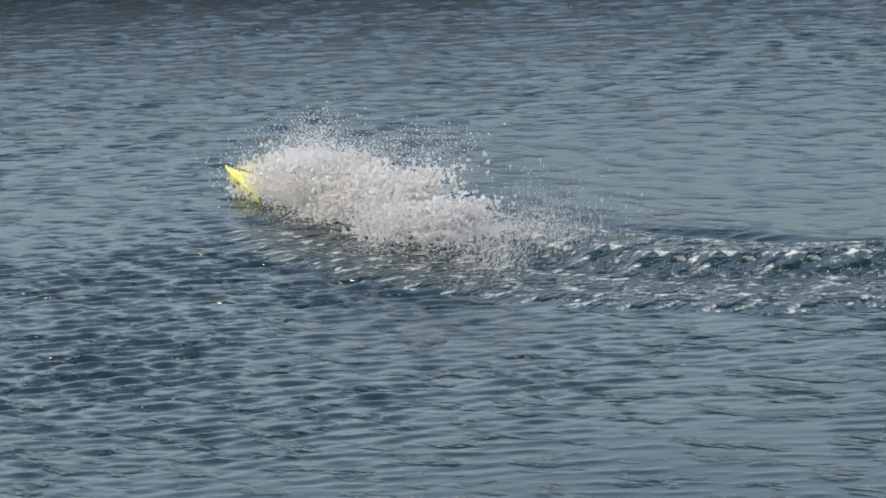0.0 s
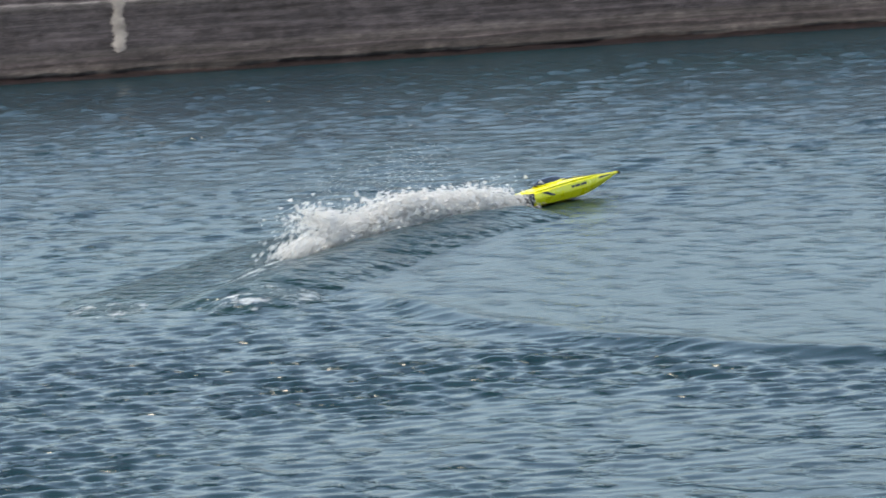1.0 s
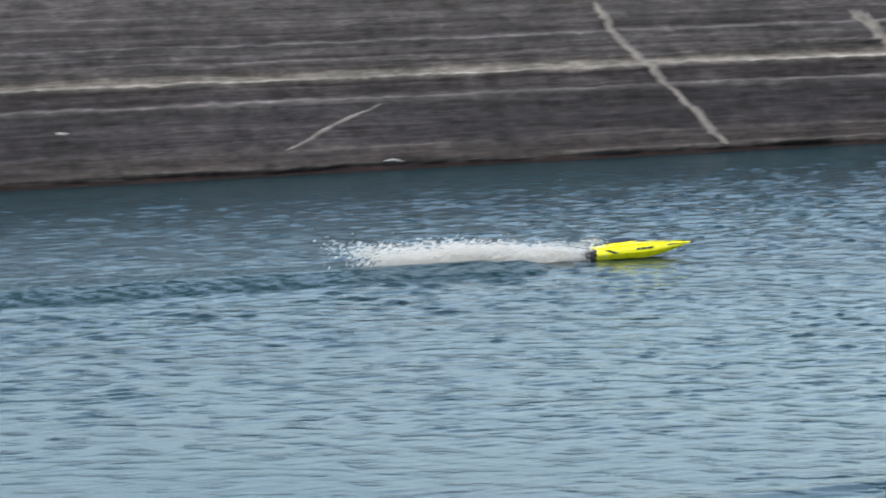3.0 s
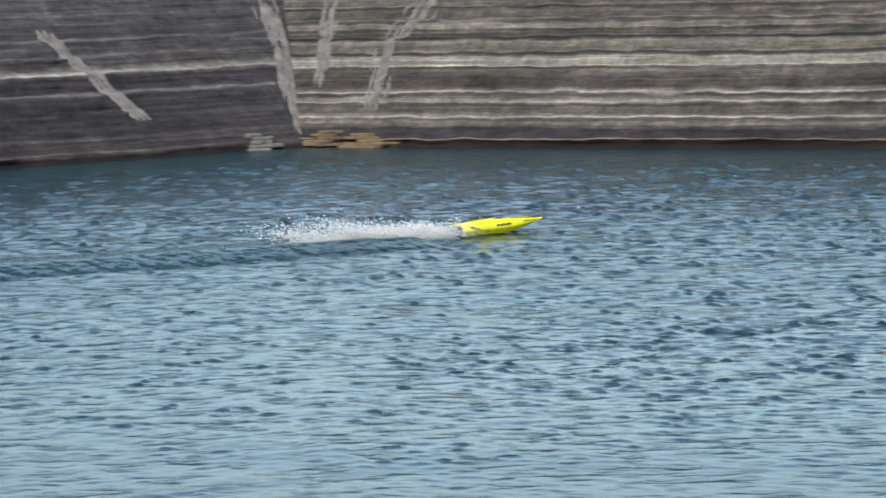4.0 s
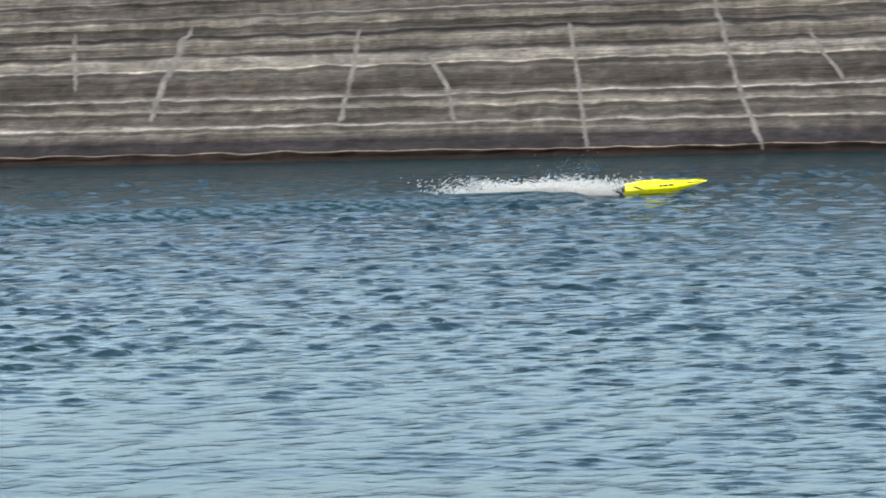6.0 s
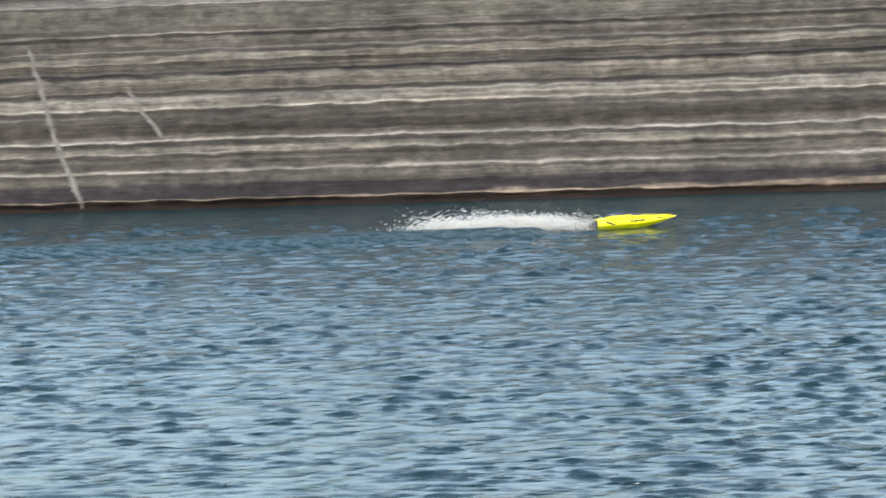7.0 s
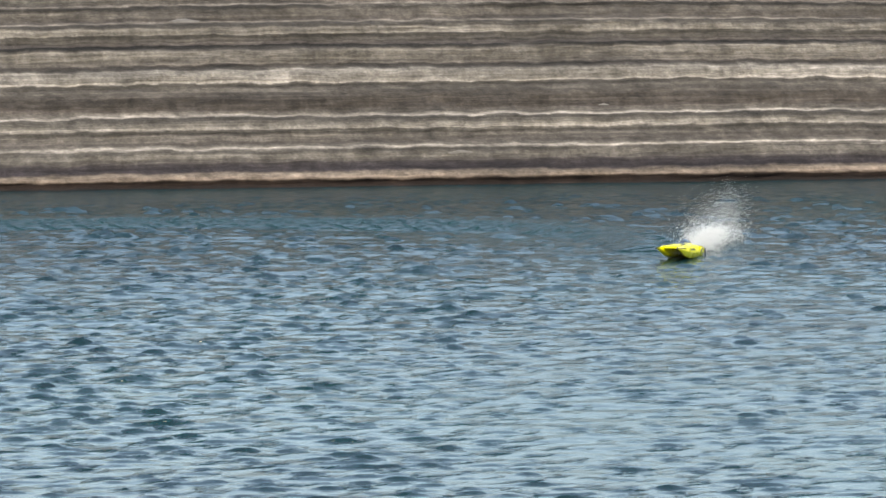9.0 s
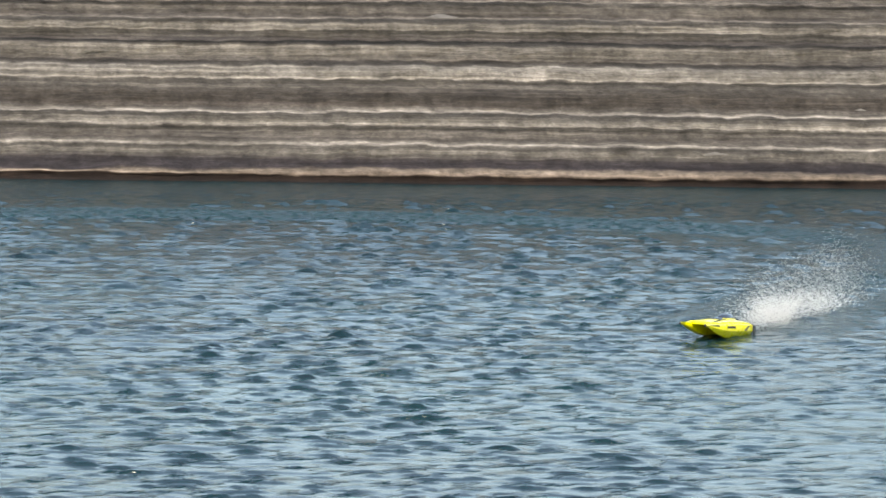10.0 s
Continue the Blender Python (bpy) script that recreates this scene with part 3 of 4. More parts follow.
# ---- marks on the banks: pale rills and lime stains; side, points along the bank and up it, width ----
MARKS = [
    ("crack", 0, [(71.68, 1.84), (71.23, 1.19), (70.70, 0.56), (70.35, -0.01)], 0.09),
    ("crack", 0, [(70.69, 1.05), (70.46, 0.57), (70.26, 0.22)], 0.07),
    ("rill", 0, [(53.31, 1.38), (53.42, 1.17), (53.60, 0.85), (53.76, 0.30)], 0.25),
    ("rill", 0, [(49.27, 1.20), (49.34, 0.90), (49.49, 0.53)], 0.10),
    ("rill", 0, [(63.36, 2.01), (63.37, 1.57), (63.81, 0.65), (64.04, 0.09)], 0.21),
    ("rill", 0, [(67.44, 1.81), (67.50, 1.48), (68.01, 0.48)], 0.29),
    ("rill", 0, [(59.35, 0.77), (58.60, 0.57), (57.73, 0.28)], 0.09),
    ("rill", 0, [(34.36, 1.29), (34.47, 0.88), (34.63, 0.26)], 0.25),
    ("rill", 0, [(41.41, 0.72), (40.91, 0.66), (40.41, 0.51)], 0.09),
    ("rill", 0, [(48.88, 1.27), (49.03, 0.99), (49.10, 0.68)], 0.25),
    ("rill", 0, [(71.58, 2.11), (71.19, 1.35), (70.29, 0.18)], 0.32),
    ("rill", 0, [(70.93, 1.03), (70.53, 0.49), (70.33, 0.14)], 0.12),
    ("stain", 0, [(44.65, 0.66), (44.97, 0.70), (45.48, 0.78)], 0.07),
    ("stain", 0, [(44.72, 0.67), (44.73, 0.44), (44.79, 0.25)], 0.14),
    ("stain", 0, [(45.04, 0.72), (45.10, 0.49), (45.09, 0.23)], 0.09),
    ("stain", 0, [(45.24, 0.58), (45.35, 0.34), (45.47, 0.08)], 0.11),
    ("stain", 0, [(45.41, 0.76), (45.58, 0.46), (45.74, 0.10)], 0.11),
    ("stain", 0, [(44.98, 0.81), (45.26, 0.76), (45.48, 0.75)], 0.06),
    ("stain", 0, [(49.89, 0.52), (50.06, 0.50), (50.11, 0.30), (50.13, 0.08)], 0.09),
    ("stain", 0, [(50.00, 0.54), (50.40, 0.55), (50.72, 0.54)], 0.04),
    ("stain", 0, [(50.65, 0.47), (50.97, 0.54), (51.27, 0.56)], 0.14),
    ("stain", 0, [(50.75, 0.50), (50.76, 0.37), (50.85, 0.27)], 0.10),
    ("stain", 0, [(50.94, 0.56), (50.99, 0.33), (51.05, 0.04)], 0.07),
    ("stain", 0, [(51.09, 0.55), (51.18, 0.28), (51.29, 0.05)], 0.07),
    ("stain", 0, [(51.19, 0.55), (51.37, 0.41), (51.56, 0.29)], 0.24),
    ("stain", 0, [(49.71, 0.26), (49.76, 0.19), (49.80, 0.09)], 0.06),
    ("stain", 0, [(50.39, 0.54), (50.46, 0.38), (50.53, 0.22)], 0.06),
    ("stain", 0, [(49.06, 0.36), (49.11, 0.31), (49.18, 0.25)], 0.07),
    ("stain", 0, [(54.79, 0.62), (54.85, 0.61), (54.91, 0.60)], 0.06),
    ("stain", 0, [(58.97, 0.08), (59.10, 0.09), (59.25, 0.08)], 0.04),
    ("rill", 1, [(0.97, 2.21), (0.75, 1.81), (0.54, 1.33), (0.82, 0.48)], 0.37),
    ("rill", 1, [(-0.95, 2.16), (-0.63, 1.50), (-0.26, 0.79)], 0.21),
    ("rill", 1, [(14.67, 1.72), (14.41, 0.92), (14.32, 0.50)], 0.10),
    ("rill", 1, [(13.02, 1.66), (13.10, 1.29), (13.22, 0.89)], 0.10),
    ("rill", 1, [(17.03, 1.65), (17.00, 1.14), (16.90, 0.44)], 0.11),
    ("rill", 1, [(14.60, 1.61), (14.43, 1.09), (14.32, 0.67)], 0.09),
    ("rill", 1, [(19.94, 1.69), (20.08, 0.97), (20.24, 0.07)], 0.09),
    ("rill", 1, [(18.03, 1.27), (18.30, 0.91), (18.46, 0.39)], 0.09),
    ("rill", 1, [(21.92, 2.06), (22.21, 0.92), (22.34, 0.56), (22.54, 0.05)], 0.10),
    ("rill", 1, [(23.25, 1.50), (23.39, 1.25), (23.66, 0.88)], 0.09),
    ("stain", 1, [(35.24, 2.19), (35.46, 2.20), (35.70, 2.19)], 0.18),
    ("stain", 1, [(35.38, 0.90), (35.61, 0.91), (35.86, 0.90)], 0.07),
    ("stain", 1, [(38.60, 0.39), (38.77, 0.40), (38.97, 0.39)], 0.08),
    ("stain", 1, [(36.80, 2.93), (37.44, 2.97), (37.99, 2.97)], 0.05),
    ("stain", 1, [(41.35, 1.05), (41.44, 1.06), (41.51, 1.05)], 0.08),
    ("stain", 1, [(45.37, 0.44), (45.52, 0.45), (45.76, 0.45)], 0.09),
]


def on_bank(i, s, z, lift=0.0):
    a, b, along, out = side_line(i)
    p = a + along * s + out * (SETBACK * z)
    normal = Vector((-out.x, -out.y, SETBACK)).normalized()
    return Vector((p.x, p.y, z)) + normal * lift


def surface_of(ob):
    return BVHTree.FromPolygons([v.co for v in ob.data.vertices], [p.vertices[:] for p in ob.data.polygons])


SURFACES = [surface_of(bank_west), surface_of(bank_north)]


def settled(i, p, lift):
    """p moved along the slope's normal onto the bank's worn surface."""
    a, b, along, out = side_line(i)
    normal = Vector((-out.x, -out.y, SETBACK)).normalized()
    hit = SURFACES[i].ray_cast(p + normal, -normal, 2.0)
    return (hit[0] if hit[0] else p) + normal * lift


def bank_mark(i, points, width, seed, lift):
    """A worn strip down a bank, of uneven width with rounded, ragged edges."""
    rng = random.Random(seed)
    dense = []
    for (s0, z0), (s1, z1) in zip(points, points[1:]):
        n = max(2, int(math.hypot(s1 - s0, (z1 - z0) * 1.8) / 0.05))
        dense += [(s0 + (s1 - s0) * k / n, z0 + (z1 - z0) * k / n) for k in range(n)]
    dense.append(points[-1])
    verts, faces = [], []
    wl = wr = width / 2
    for k, (s, z) in enumerate(dense):
        e = dense[min(k + 1, len(dense) - 1)], dense[max(k - 1, 0)]
        t = Vector((e[0][0] - e[1][0], (e[0][1] - e[1][1]) * 1.8)).normalized()
        side = Vector((-t.y, t.x))
        end = min(1.0, 0.25 + min(k, len(dense) - 1 - k) * 0.3)
        wl, wr = (0.6 * w + 0.4 * width / 2 * rng.uniform(0.25, 1.5) for w in (wl, wr))
        jog = rng.uniform(-0.05, 0.05) * width
        for w, up in ((-wl * end, -0.5), (-wl * end * 0.55, 0.75), (0, 1.0), (wr * end * 0.55, 0.75), (wr * end, -0.5)):
            verts.append(settled(i, on_bank(i, s + side.x * w + jog, max(0.01, z + side.y * w / 1.8)), lift * up))
    for k in range(len(dense) - 1):
        for j in range(4):
            q = k * 5 + j
            faces.append((q, q + 1, q + 6, q + 5))
    return verts, faces


def along_line(points, f):
    """The place a share f of the way down a line of points."""
    n = len(points) - 1
    k = min(int(f * n), n - 1)
    (s0, z0), (s1, z1) = points[k], points[k + 1]
    g = f * n - k
    return s0 + (s1 - s0) * g, z0 + (z1 - z0) * g


for k, (kind, i, points, width) in enumerate(MARKS):
    stain = kind == "stain"
    if kind == "rill" and (width > 0.3 or i == 1 and width > 0.2):
        # a washed-out chute: many short ragged runs of pale silt
        pick = random.Random(900 + k)
        for n in range(44):
            f = pick.uniform(0.0, 0.85)
            off = pick.gauss(0, 0.30) * width * (1.25 - 0.6 * f)
            run = [along_line(points, min(1.0, f + g * pick.uniform(0.10, 0.26))) for g in (0, 0.5, 1)]
            verts, faces = bank_mark(i, [(a + off, b) for a, b in run], pick.uniform(0.03, 0.10), k * 31 + n, 0.010)
            part("rill", mesh_of("rill", verts, faces, SILT, True), None, bank_west if i == 0 else bank_north, "pale washed-out rill down the bank")
        continue
    lime = stain and i == 0
    if lime:
        width *= 1.5
    strands = max(3, round(width / 0.03)) if lime else 3 if width > 0.28 else 1
    pick = random.Random(300 + k)
    for n in range(strands):
        off = (n - (strands - 1) / 2) * width / strands
        cut = pick.uniform(0.0, 0.6 if lime else 0.35) if strands > 1 else 0.0
        (s0, z0), (s1, z1) = points[0], points[1]
        line = [(s0 + (s1 - s0) * cut + off, z0 + (z1 - z0) * cut)] + [(s + off * (1 if strands < 3 else pick.uniform(0.6, 1.1)), z) for s, z in points[1:]]
        if lime:
            end = pick.uniform(0.2, 1.0)
            line[-1] = (line[-2][0] + (line[-1][0] - line[-2][0]) * end, line[-2][1] + (line[-1][1] - line[-2][1]) * end)
        verts, faces = bank_mark(i, line, pick.uniform(0.03, 0.10 if width > 0.18 else 0.065) if lime else width / strands * (0.75 if stain else 1.35 if strands > 1 else 0.85), k * 7 + n, 0.014 + 0.003 * n)
        me = mesh_of(kind, verts, faces, CRACK if kind == "crack" else LIME if stain and i == 0 else SILT, True)
        part(kind, me, None, bank_west if i == 0 else bank_north, ("white lime stain running down the bank" if i == 0 else "pale patch on the bank") if stain else "dark crack down the bank" if kind == "crack" else "pale washed-out rill down the bank")


def rock_ledge(name, i, s, z, size, seed, material, parent, label):
    """A stack of thin broken plates lying at the foot of a bank."""
    rng = random.Random(seed)
    bm = bmesh.new()
    c = on_bank(i, s, z)
    a, b, along, out = side_line(i)
    u, w = Vector((along.x, along.y, 0)), Vector((out.x, out.y, 0))
    for layer in range(5):
        shrink = 1.0 - 0.13 * layer
        off = u * rng.uniform(-0.25, 0.25) * size[0] + w * (0.12 * layer) * size[1]
        foot = (-1.0 + 0.42 * layer) * size[2]
        rings = []
        radii = [rng.uniform(0.55, 1.1) for _ in range(13)]
        for up, inset in ((0.0, 0.97), (0.08, 1.0), (0.36, 0.98), (0.42, 0.90)):
            rings.append([bm.verts.new(c + off + u * math.cos(q * 0.4833) * r * size[0] * shrink * inset + w * math.sin(q * 0.4833) * r * size[1] * shrink * inset + Vector((0, 0, foot + (up + rng.uniform(-0.05, 0.05)) * size[2]))) for q, r in enumerate(radii)])
        for lo, hi in zip(rings, rings[1:]):
            for q in range(13):
                bm.faces.new((lo[q], lo[(q + 1) % 13], hi[(q + 1) % 13], hi[q]))
        bm.faces.new(rings[-1])
        bm.faces.new(rings[0][::-1])
    bmesh.ops.recalc_face_normals(bm, faces=bm.faces)
    return part(name, bm, material, parent, label)


rock_ledge("rock_slab", 1, 1.0, 0.07, (0.55, 0.35, 0.09), 3, RUST_ROCK, bank_north, "ochre rock slab at the waterline")
rock_ledge("rock_slab", 1, 0.35, 0.10, (0.4, 0.3, 0.10), 8, RUST_ROCK, bank_north, "ochre rock slab at the waterline")
rock_ledge("rock_slab", 0, 69.6, 0.08, (0.35, 0.3, 0.12), 14, SILT, bank_west, "pale rock slab at the waterline")


# ---- trees beyond the crest ----
def tree(height, spread, leaves, material, seed, label, lean=0.0, low=0.25):
    rng = random.Random(seed)
    top = new("tree")
    tagged(top, label, "tree")
    wood = bmesh.new()
    tips = []

    def grow(a, way, length, r, depth):
        b = a + way * length
        tube(wood, a, b, r, r * 0.65, 6)
        if depth == 0:
            tips.append(b)
            return
        for _ in range(rng.choice((2, 3, 3))):
            turn = Vector((rng.gauss(0, 0.75) * spread, rng.gauss(0, 0.75) * spread, rng.uniform(-0.05, 0.55)))
            grow(a.lerp(b, rng.uniform(0.6, 1.0)), (way * 0.7 + turn).normalized(), length * rng.uniform(0.6, 0.85), r * 0.6, depth - 1)
        tips.append(b)

    for _ in range(3):
        way = Vector((rng.gauss(0, 0.35) * spread + lean, rng.gauss(0, 0.35) * spread, 1)).normalized()
        grow(Vector((rng.gauss(0, 0.05), rng.gauss(0, 0.05), -0.1)), way, height * low * rng.uniform(0.9, 1.2), 0.03 * height / 2, 4)
    part("trunk", wood, BARK, top)
    if leaves:
        verts, faces = [], []
        for _ in range(leaves):
            c = rng.choice(tips) + Vector((rng.gauss(0, 0.16), rng.gauss(0, 0.16), rng.gauss(0, 0.06)))
            u = Vector((rng.gauss(0, 1), rng.gauss(0, 1), rng.gauss(0, 0.6))).normalized()
            w = u.cross(Vector((rng.gauss(0, 1), rng.gauss(0, 1), rng.gauss(0, 1)))).normalized()
            n = u.cross(w)
            ln, wd = rng.uniform(0.04, 0.10), rng.uniform(0.014, 0.030)
            q = len(verts)
            verts += [c - u * ln, c + w * wd + n * 0.006, c + u * ln, c - w * wd + n * 0.006]
            faces.append((q, q + 1, q + 2, q + 3))
        part("crown", mesh_of("crown", verts, faces, material), None, top)
    return top


def plant(ob, bearing, away):
    """Stands a tree on the land behind the north bank, away metres past the crest."""
    r = shore_distance(bearing) + (SETBACK * TOPS[1] + away) / math.cos(bearing - 0.36)
    p = Vector((r * math.sin(bearing), r * math.cos(bearing)))
    a, b, along, out = side_line(1)
    lift = float(crest_lift(1, np.array((p - a).dot(along))))
    ob.matrix_world = pose(p.x, p.y, TOPS[1] + lift - 0.28 * min(away, 4), 0, 0, random.uniform(0, 360))


for bearing, away, args in (
    (0.462, 4.5, (4.2, 1.3, 4600, LEAF_GREEN, 1, "low spreading green tree behind the bank's crest")),
    (0.500, 5.5, (4.4, 1.3, 4600, LEAF_GREEN, 2, "low spreading green tree behind the bank's crest")),
    (0.545, 4.5, (4.3, 1.4, 4600, LEAF_GREEN, 3, "low spreading green tree behind the bank's crest")),
    (0.582, 4.5, (4.6, 1.4, 4600, LEAF_GREEN, 9, "broad green thorn tree behind the bank's crest")),
    (0.615, 4.5, (4.4, 1.4, 4600, LEAF_GREEN, 4, "broad green thorn tree behind the bank's crest")),
    (0.677, 4.5, (4.9, 1.35, 120, LEAF_YELLOW, 5, "nearly bare grey-branched tree behind the crest")),
    (0.727, 4.5, (2.7, 0.7, 600, LEAF_GREEN, 6, "small thin green bush behind the crest")),
    (0.790, 4.5, (3.0, 1.4, 5200, LEAF_YELLOW, 7, "low yellow-green bush behind the crest")),
    (0.822, 5.5, (3.3, 1.4, 5200, LEAF_YELLOW, 8, "low yellow-green bush behind the crest")),
):
    plant(tree(*args), bearing, away)


# ---- spray: handfuls of drops that leave the stern, fly and fall back ----
def drops(seed, fine, flecks, size, small=(0.0020, 0.0042), large=(0.0045, 0.0115), streams=9, material=SPRAY):
    """A rigid handful of fine drops and torn flecks of water, long in the boat's direction."""
    rng = np.random.default_rng(seed)
    n = fine + flecks
    c = rng.normal(0, 1, (n, 3)) * size
    if streams:
        lines = rng.normal(0, 1, (streams, 3)) * size
        c = c * 0.62 + lines[rng.integers(0, streams, n)] * 0.5
    c[fine:] *= 0.85
    tet = np.array([(1, 1, 1), (1, -1, -1), (-1, 1, -1), (-1, -1, 1)]) * 0.75
    ball_verts = np.array([(1, 0, 0), (-1, 0, 0), (0, 1, 0), (0, -1, 0), (0, 0, 1), (0, 0, -1)], dtype=float)
    ball_faces = [(0, 2, 4), (2, 1, 4), (1, 3, 4), (3, 0, 4), (2, 0, 5), (1, 2, 5), (3, 1, 5), (0, 3, 5)]
    verts, faces = [], []
    for k in range(n):
        base = len(verts)
        q = np.linalg.qr(rng.normal(0, 1, (3, 3)))[0]
        if k < fine:
            verts += list((tet @ q) * rng.uniform(*small) * rng.uniform(0.7, 1.5, 3) + c[k])
            faces += [(base, base + 1, base + 2), (base, base + 3, base + 1), (base, base + 2, base + 3), (base + 1, base + 3, base + 2)]
        else:
            torn = ball_verts * (1 + rng.normal(0, 0.22, (len(ball_verts), 1)))
            verts += list(torn @ q * rng.uniform(*large) * rng.uniform(0.5, 1.5, 3) * (0.9, 1.5, 0.8) + c[k])
            faces += [tuple(base + i for i in f) for f in ball_faces]
    return mesh_of("spray_drops", verts, faces, material)


DROPS = [drops(40 + k, 780, 6, (0.065, 0.27, 0.045), (0.0018, 0.0048), (0.0035, 0.007)) for k in range(8)]
SPLASH = [drops(60 + k, 1000, 24, (0.13, 0.20, 0.10), (0.0016, 0.0045), (0.0035, 0.008)) for k in range(6)]
MIST = [drops(80 + k, 1100, 0, (0.14, 0.26, 0.14), (0.0014, 0.0030), streams=0, material=VEIL) for k in range(4)]
CORE = [drops(90 + k, 850, 0, (0.08, 0.27, 0.045), (0.004, 0.0100), streams=0) for k in range(6)]
BURST = [drops(110 + k, 700, 0, (0.09, 0.24, 0.06), (0.006, 0.0165), streams=14) for k in range(5)]
# the boat's way before the clip begins, and the course, as one table of seconds and places
WAY_IN = [(-1.3, -7.6, 16.9, -120), (-0.78, -11.25, 14.23, -115), (-0.66, -11.98, 13.84, -112), (-0.5, -13.18, 13.76, -95), (-0.36, -14.28, 13.95, -85), (-0.27, -15.06, 14.23, -75), (-0.12, -16.25, 14.61, -75)]
TRACK = np.array(WAY_IN + [row[:4] for row in COURSE])


def track_at(t):
    return [float(np.interp(t, TRACK[:, 0], TRACK[:, k])) for k in (1, 2, 3)]


def track_speed(t):
    lo, hi = max(t - 0.05, -1.3), min(t + 0.05, SECONDS)
    a, b = track_at(lo), track_at(hi)
    return (b[0] - a[0]) / (hi - lo), (b[1] - a[1]) / (hi - lo)


SPRAY_KEYS = []
boat_spray = new("boat_spray")
tagged(boat_spray, "white spray thrown up behind the speeding boat", "spray", kind="stuff")


def throw(t0, mesh, rise, aside, ahead, rng, back=0.62):
    """One handful thrown at t0 with its upward, sideways and forward speed."""
    x, y, a = track_at(t0)
    h = radians(a)
    fx, fy = math.sin(h), math.cos(h)
    vx, vy = track_speed(t0)
    x, y = x - fx * back, y - fy * back
    ux, uy = vx * ahead + fy * aside, vy * ahead - fx * aside
    life = 2 * rise / 9.81 + 0.10
    start = pose(x, y, -0.45, 0, 0, -a)
    rows = []
    tilt0, tilt1 = rng.uniform(-6, 10), rng.uniform(-25, 5)
    for k in range(6):
        q = k / 5 * life
        z = rise * q - 4.905 * q * q + 0.02
        if k == 5:
            z = -0.45
        rows.append((t0 + q, pose(x + ux * q, y + uy * q, z, tilt0 + (tilt1 - tilt0) * k / 5, 0, -a)))
    rows = [(max(round(t * FPS), -FPS * 2), m) for t, m in rows]
    keep = {}
    for n, m in rows:
        keep[n] = m
    rows = sorted(keep.items())
    end = round(SECONDS * FPS)
    if rows[-1][0] <= 1 or rows[0][0] >= end:
        return
    later = [r for r in rows if 0 <= r[0]]
    earlier = [r for r in rows if r[0] < 0]
    if earlier:
        a0, b0 = earlier[-1], later[0]
        if b0[0] > 0:
            later.insert(0, (0, a0[1].lerp(b0[1], -a0[0] / (b0[0] - a0[0]))))
    else:
        later = [(n, start) for n in sorted({0, rows[0][0] - 1}) if 0 <= n < rows[0][0]] + later
    if later[-1][0] > end:
        cut = next(k for k, r in enumerate(later) if r[0] > end)
        a0, b0 = later[cut - 1], later[cut]
        later = later[:cut]
        if a0[0] < end:
            later.append((end, a0[1].lerp(b0[1], (end - a0[0]) / (b0[0] - a0[0]))))
    elif later[-1][0] < end:
        later.append((end, later[-1][1]))
    ob = part("spray_drops", mesh, None, boat_spray)
    SPRAY_KEYS.append((ob, [(n / FPS, m) for n, m in later]))


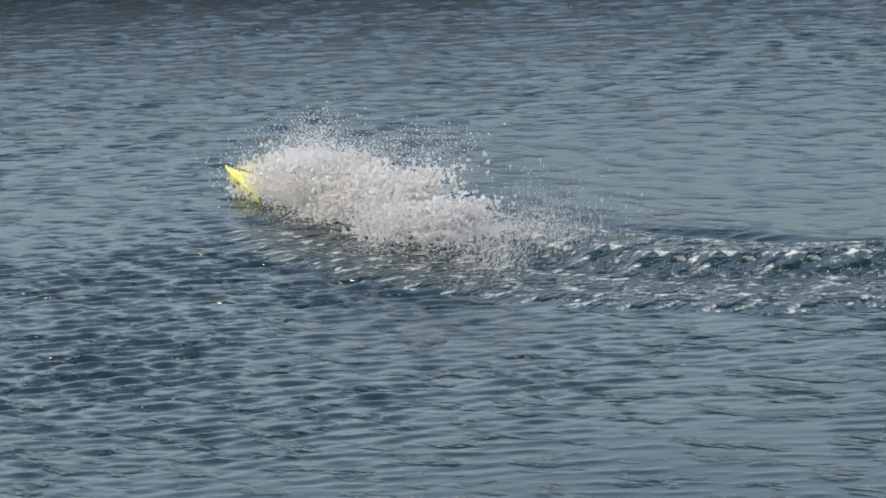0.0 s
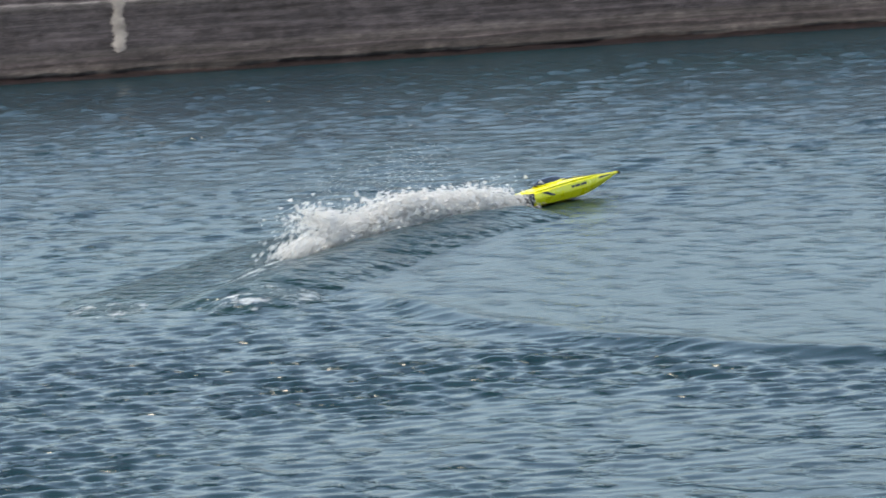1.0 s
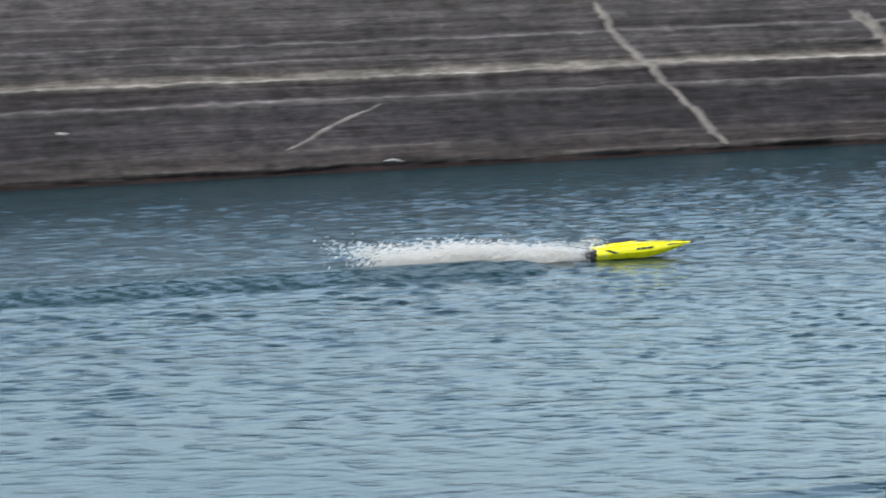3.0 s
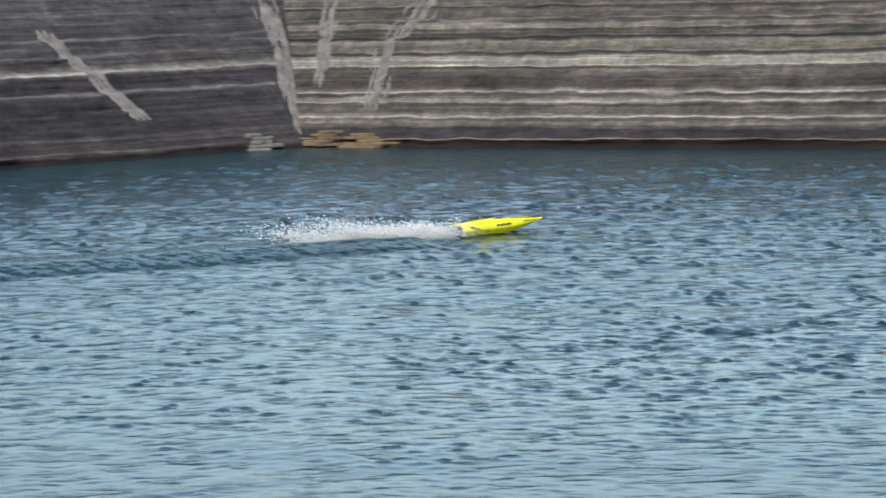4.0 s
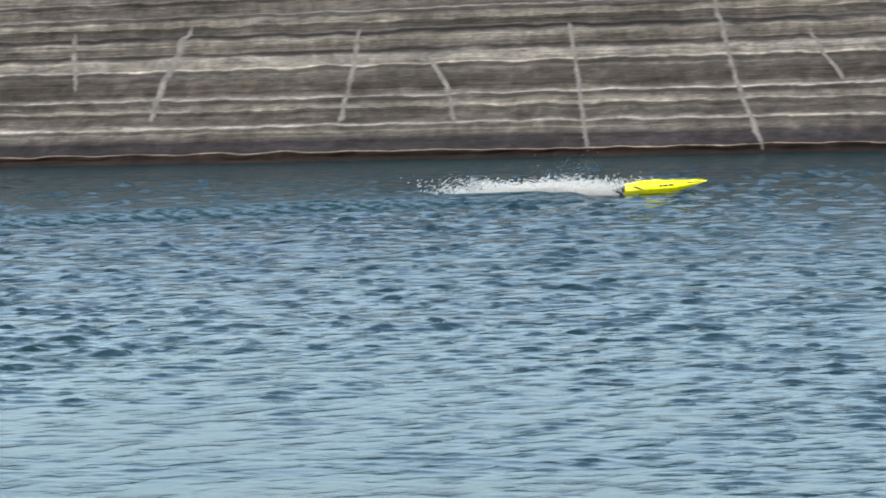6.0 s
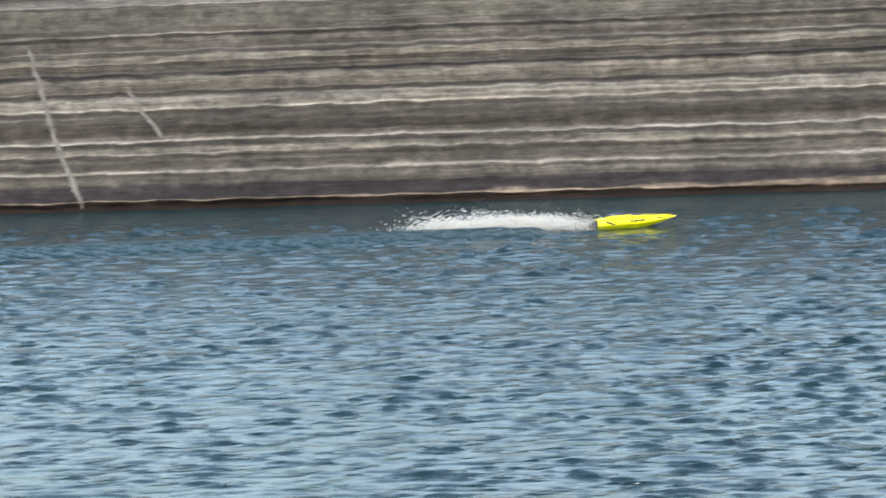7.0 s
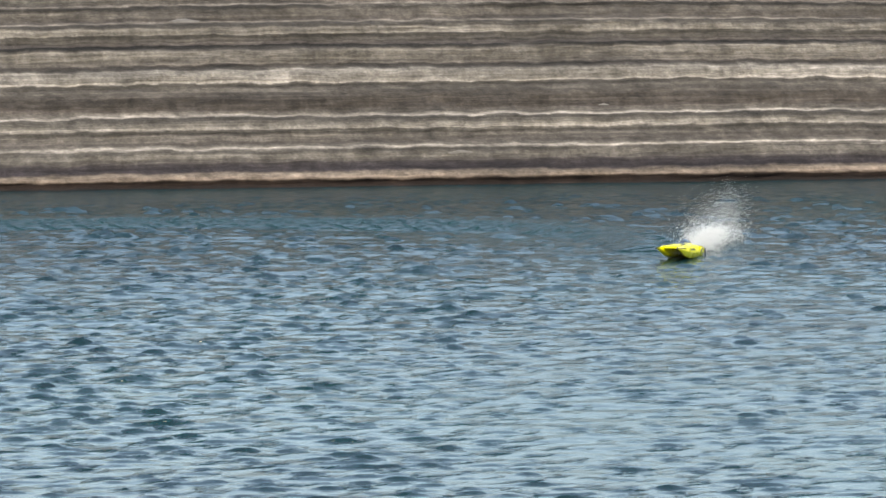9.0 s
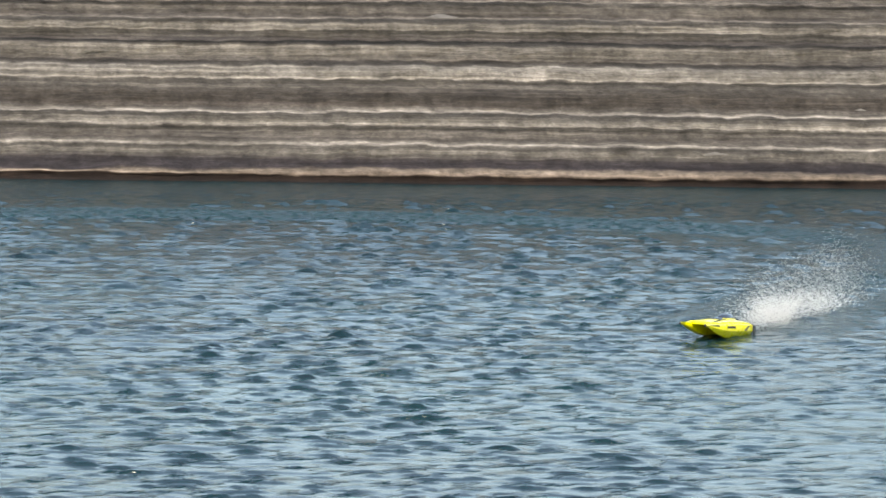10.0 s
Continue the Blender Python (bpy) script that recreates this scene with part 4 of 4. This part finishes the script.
def spray():
    rng = random.Random(12)
    # the last of the splash from the way in, about to land as the clip begins
    t = -1.2
    while t < -0.38:
        throw(t, rng.choice(SPLASH if rng.random() < 0.4 else BURST), (rng.uniform(0.0, 0.07) - t - 0.08) * 4.905, rng.uniform(-0.25, 0.2), 0.05, rng, 0.3)
        t += 0.022
    t = -0.62
    while t < SECONDS - 0.02:
        if t < 0.62:
            gap = 0.026 if t < 0.1 else 0.032
            late = t >= 0.1
            throw(t, rng.choice(SPLASH), rng.uniform(1.3, 2.9 if t < 0.2 else 2.2) + (0.5 if t < 0 else 0), rng.uniform(-1.5, 0.5) if t < 0.05 else rng.uniform(-0.8, 0.4), rng.uniform(0.0, 0.25), rng, 0.7 if late else -0.05)
            for lag in (0.0, 0.012):
                throw(t + lag, rng.choice(BURST), rng.uniform(0.9, 2.1) + (0.4 if t < 0 else 0), rng.uniform(-0.7, 0.3), rng.uniform(0.0, 0.22), rng, 0.75 if late else 0.05)
        elif t < 2.1:
            gap = 0.034
            drag = 0.25 * max(0.0, t - 1.5) / 0.6
            throw(t, rng.choice(DROPS), rng.uniform(1.4, 2.15), rng.uniform(-0.25, 0.25), rng.uniform(0.1, 0.25) + drag, rng, 0.8)
            throw(t, rng.choice(BURST), rng.uniform(0.5, 1.6), rng.uniform(-0.15, 0.15), rng.uniform(0.1, 0.25) + drag, rng, 0.85)
            if t < 1.6:
                throw(t + 0.015, rng.choice(BURST), rng.uniform(0.7, 1.9), rng.uniform(-0.15, 0.15), rng.uniform(0.05, 0.2), rng, 0.85)
        elif t < 8.3:
            # a low fan that the boat drags along
            gap = 0.04 if t < 3.2 else 0.05
            high = 1.0 - 0.16 * min(1.0, (t - 2.1) / 2.2)
            throw(t, rng.choice(DROPS), rng.uniform(1.0, 2.0) * high, rng.uniform(-0.2, 0.2), rng.uniform(0.35, 0.55), rng, 0.8)
            for lag in (0.0, 0.017, 0.034):
                throw(t + lag, rng.choice(CORE), rng.uniform(0.6, 1.75) * high, rng.uniform(-0.15, 0.15), rng.uniform(0.3, 0.5), rng, 0.85)
            if rng.random() < 0.35:
                throw(t, rng.choice(MIST), rng.uniform(1.2, 2.0) * (high + 0.1), rng.uniform(-0.2, 0.2), rng.uniform(0.4, 0.6), rng, 0.8)
        else:
            gap = 0.05 if t < 9.2 else 0.042
            # straight on, then thrown out of the turn, then trailing behind
            lo, hi, slow, fast = (-0.4, 0.4, 0.3, 0.55) if t < 8.4 else (-1.9, -1.0, 0.0, 0.2) if t < 8.9 else (-1.0, 0.0, -0.2, 0.15) if t < 9.2 else (-0.5, 0.4, 0.0, 0.35)
            for mesh, low, tall in ((rng.choice(SPLASH), 0.6, 1.2), (rng.choice(SPLASH), 0.7, 1.6), (rng.choice(DROPS + MIST), 0.7, 2.0), (rng.choice(MIST), 0.9, 2.9)):
                # the higher a handful goes, the further out it is thrown
                k = rng.random()
                throw(t, mesh, low + (tall - low) * k, (hi + (lo - hi) * k) * (1.25 if k > 0.5 else 0.8), rng.uniform(slow, fast), rng, (0.72 if t < 9.2 else 0.5) + 0.35 * k)
        if -0.25 < t < 0.04:
            throw(t, rng.choice(SPLASH), rng.uniform(0.9, 1.8), rng.uniform(-1.6, -0.7), 0.1, rng, rng.uniform(-0.15, 0.25))
        if t < 2.1 and rng.random() < 0.15:
            throw(t, rng.choice(MIST), rng.uniform(1.8, 2.8), rng.uniform(-0.2, 0.2), rng.uniform(0.1, 0.3), rng)
        t += gap


spray()


# ---- wake: patches of churned water that well up behind the boat ----
def wake_patch(seed, material):
    rng = np.random.default_rng(seed)
    x, y = np.meshgrid(np.linspace(-1.1, 1.1, 33), np.linspace(-1.3, 1.3, 33))
    z = 0.078 * np.exp(-((x - 0.42) / 0.30) ** 2) - 0.02 * np.exp(-((x + 0.1) / 0.25) ** 2)
    z += waves(x, y, seed, np.exp(rng.uniform(np.log(0.14), np.log(0.4), 14)), 0.007, 0.0, 2.0) * np.exp(-(x / 0.75) ** 4)
    edge = np.clip((1.1 - np.abs(x)) / 0.3, 0, 1) * np.clip((1.3 - np.abs(y)) / 0.5, 0, 1)
    z = (z + 0.06) * edge - 0.06
    return grid_mesh("wake_patch", np.stack([x, y, z], 2), material, True)


WAKE_KEYS = []
boat_wake = new("boat_wake")
tagged(boat_wake, "dark churned wake with thin foam behind the boat", "wake", kind="stuff")


def wake():
    patches = [wake_patch(100 + k, WAKE_WATER) for k in range(8)]
    foaming = [wake_patch(120 + k, FOAM_WATER) for k in range(6)]
    t, rng, last = -1.3, random.Random(4), None
    while t < SECONDS - 0.15:
        x, y, a = track_at(t)
        if last is None or math.hypot(x - last[0], y - last[1]) > 0.36:
            dx, dy = (x - last[0], y - last[1]) if last else (1, 0)
            way = math.degrees(math.atan2(dx, dy))
            last = (x, y)
            ob = part("wake_patch", rng.choice(foaming if t < 0.3 else patches), None, boat_wake)
            low, high = pose(x, y, -0.30, 0, 0, -way), pose(x, y, 0.008, 0, 0, -way)
            up, full = t + 0.05, t + 0.30
            sunk = pose(x, y, -0.008, 0, 0, -way)
            rows = [(0.0, low), (up, low), (full, high), (full + 3.5, sunk), (SECONDS, sunk)]
            if t < 0.3:
                # the foam of the turn soon dies away
                rest = pose(x, y, -0.16, 0, 0, -way)
                rows = [(0.0, low), (up, low)] if up > 0.05 else [(0.0, low.lerp(high, -up / 0.25))] if full > 0.05 else []
                rows = rows + [(max(0.0, full), high), (max(0.0, full) + 0.4, high), (max(0.0, full) + 0.9, rest), (SECONDS, rest)]
            rows = [r for r in rows if r[0] <= SECONDS]
            if rows[-1][0] < SECONDS:
                rows.append((SECONDS, high))
            WAKE_KEYS.append((ob, rows))
        t += 0.01


wake()


def motions():
    walk(BOAT, [(t, pose(x, y, 0.02, 0, 0, -a) @ pose(0, 0, 0, up, 0, 0) @ pose(0, 0, 0, 0, lean, 0)) for t, x, y, a, up, lean in COURSE])
    # the ripples drift slowly with the wind
    walk(RIPPLED_WATER, [(0.0, pose(0, 0, 0)), (SECONDS, pose(0.4, -0.9, 0))])
    for ob, rows in SPRAY_KEYS + WAKE_KEYS:
        walk(ob, rows)


motions()
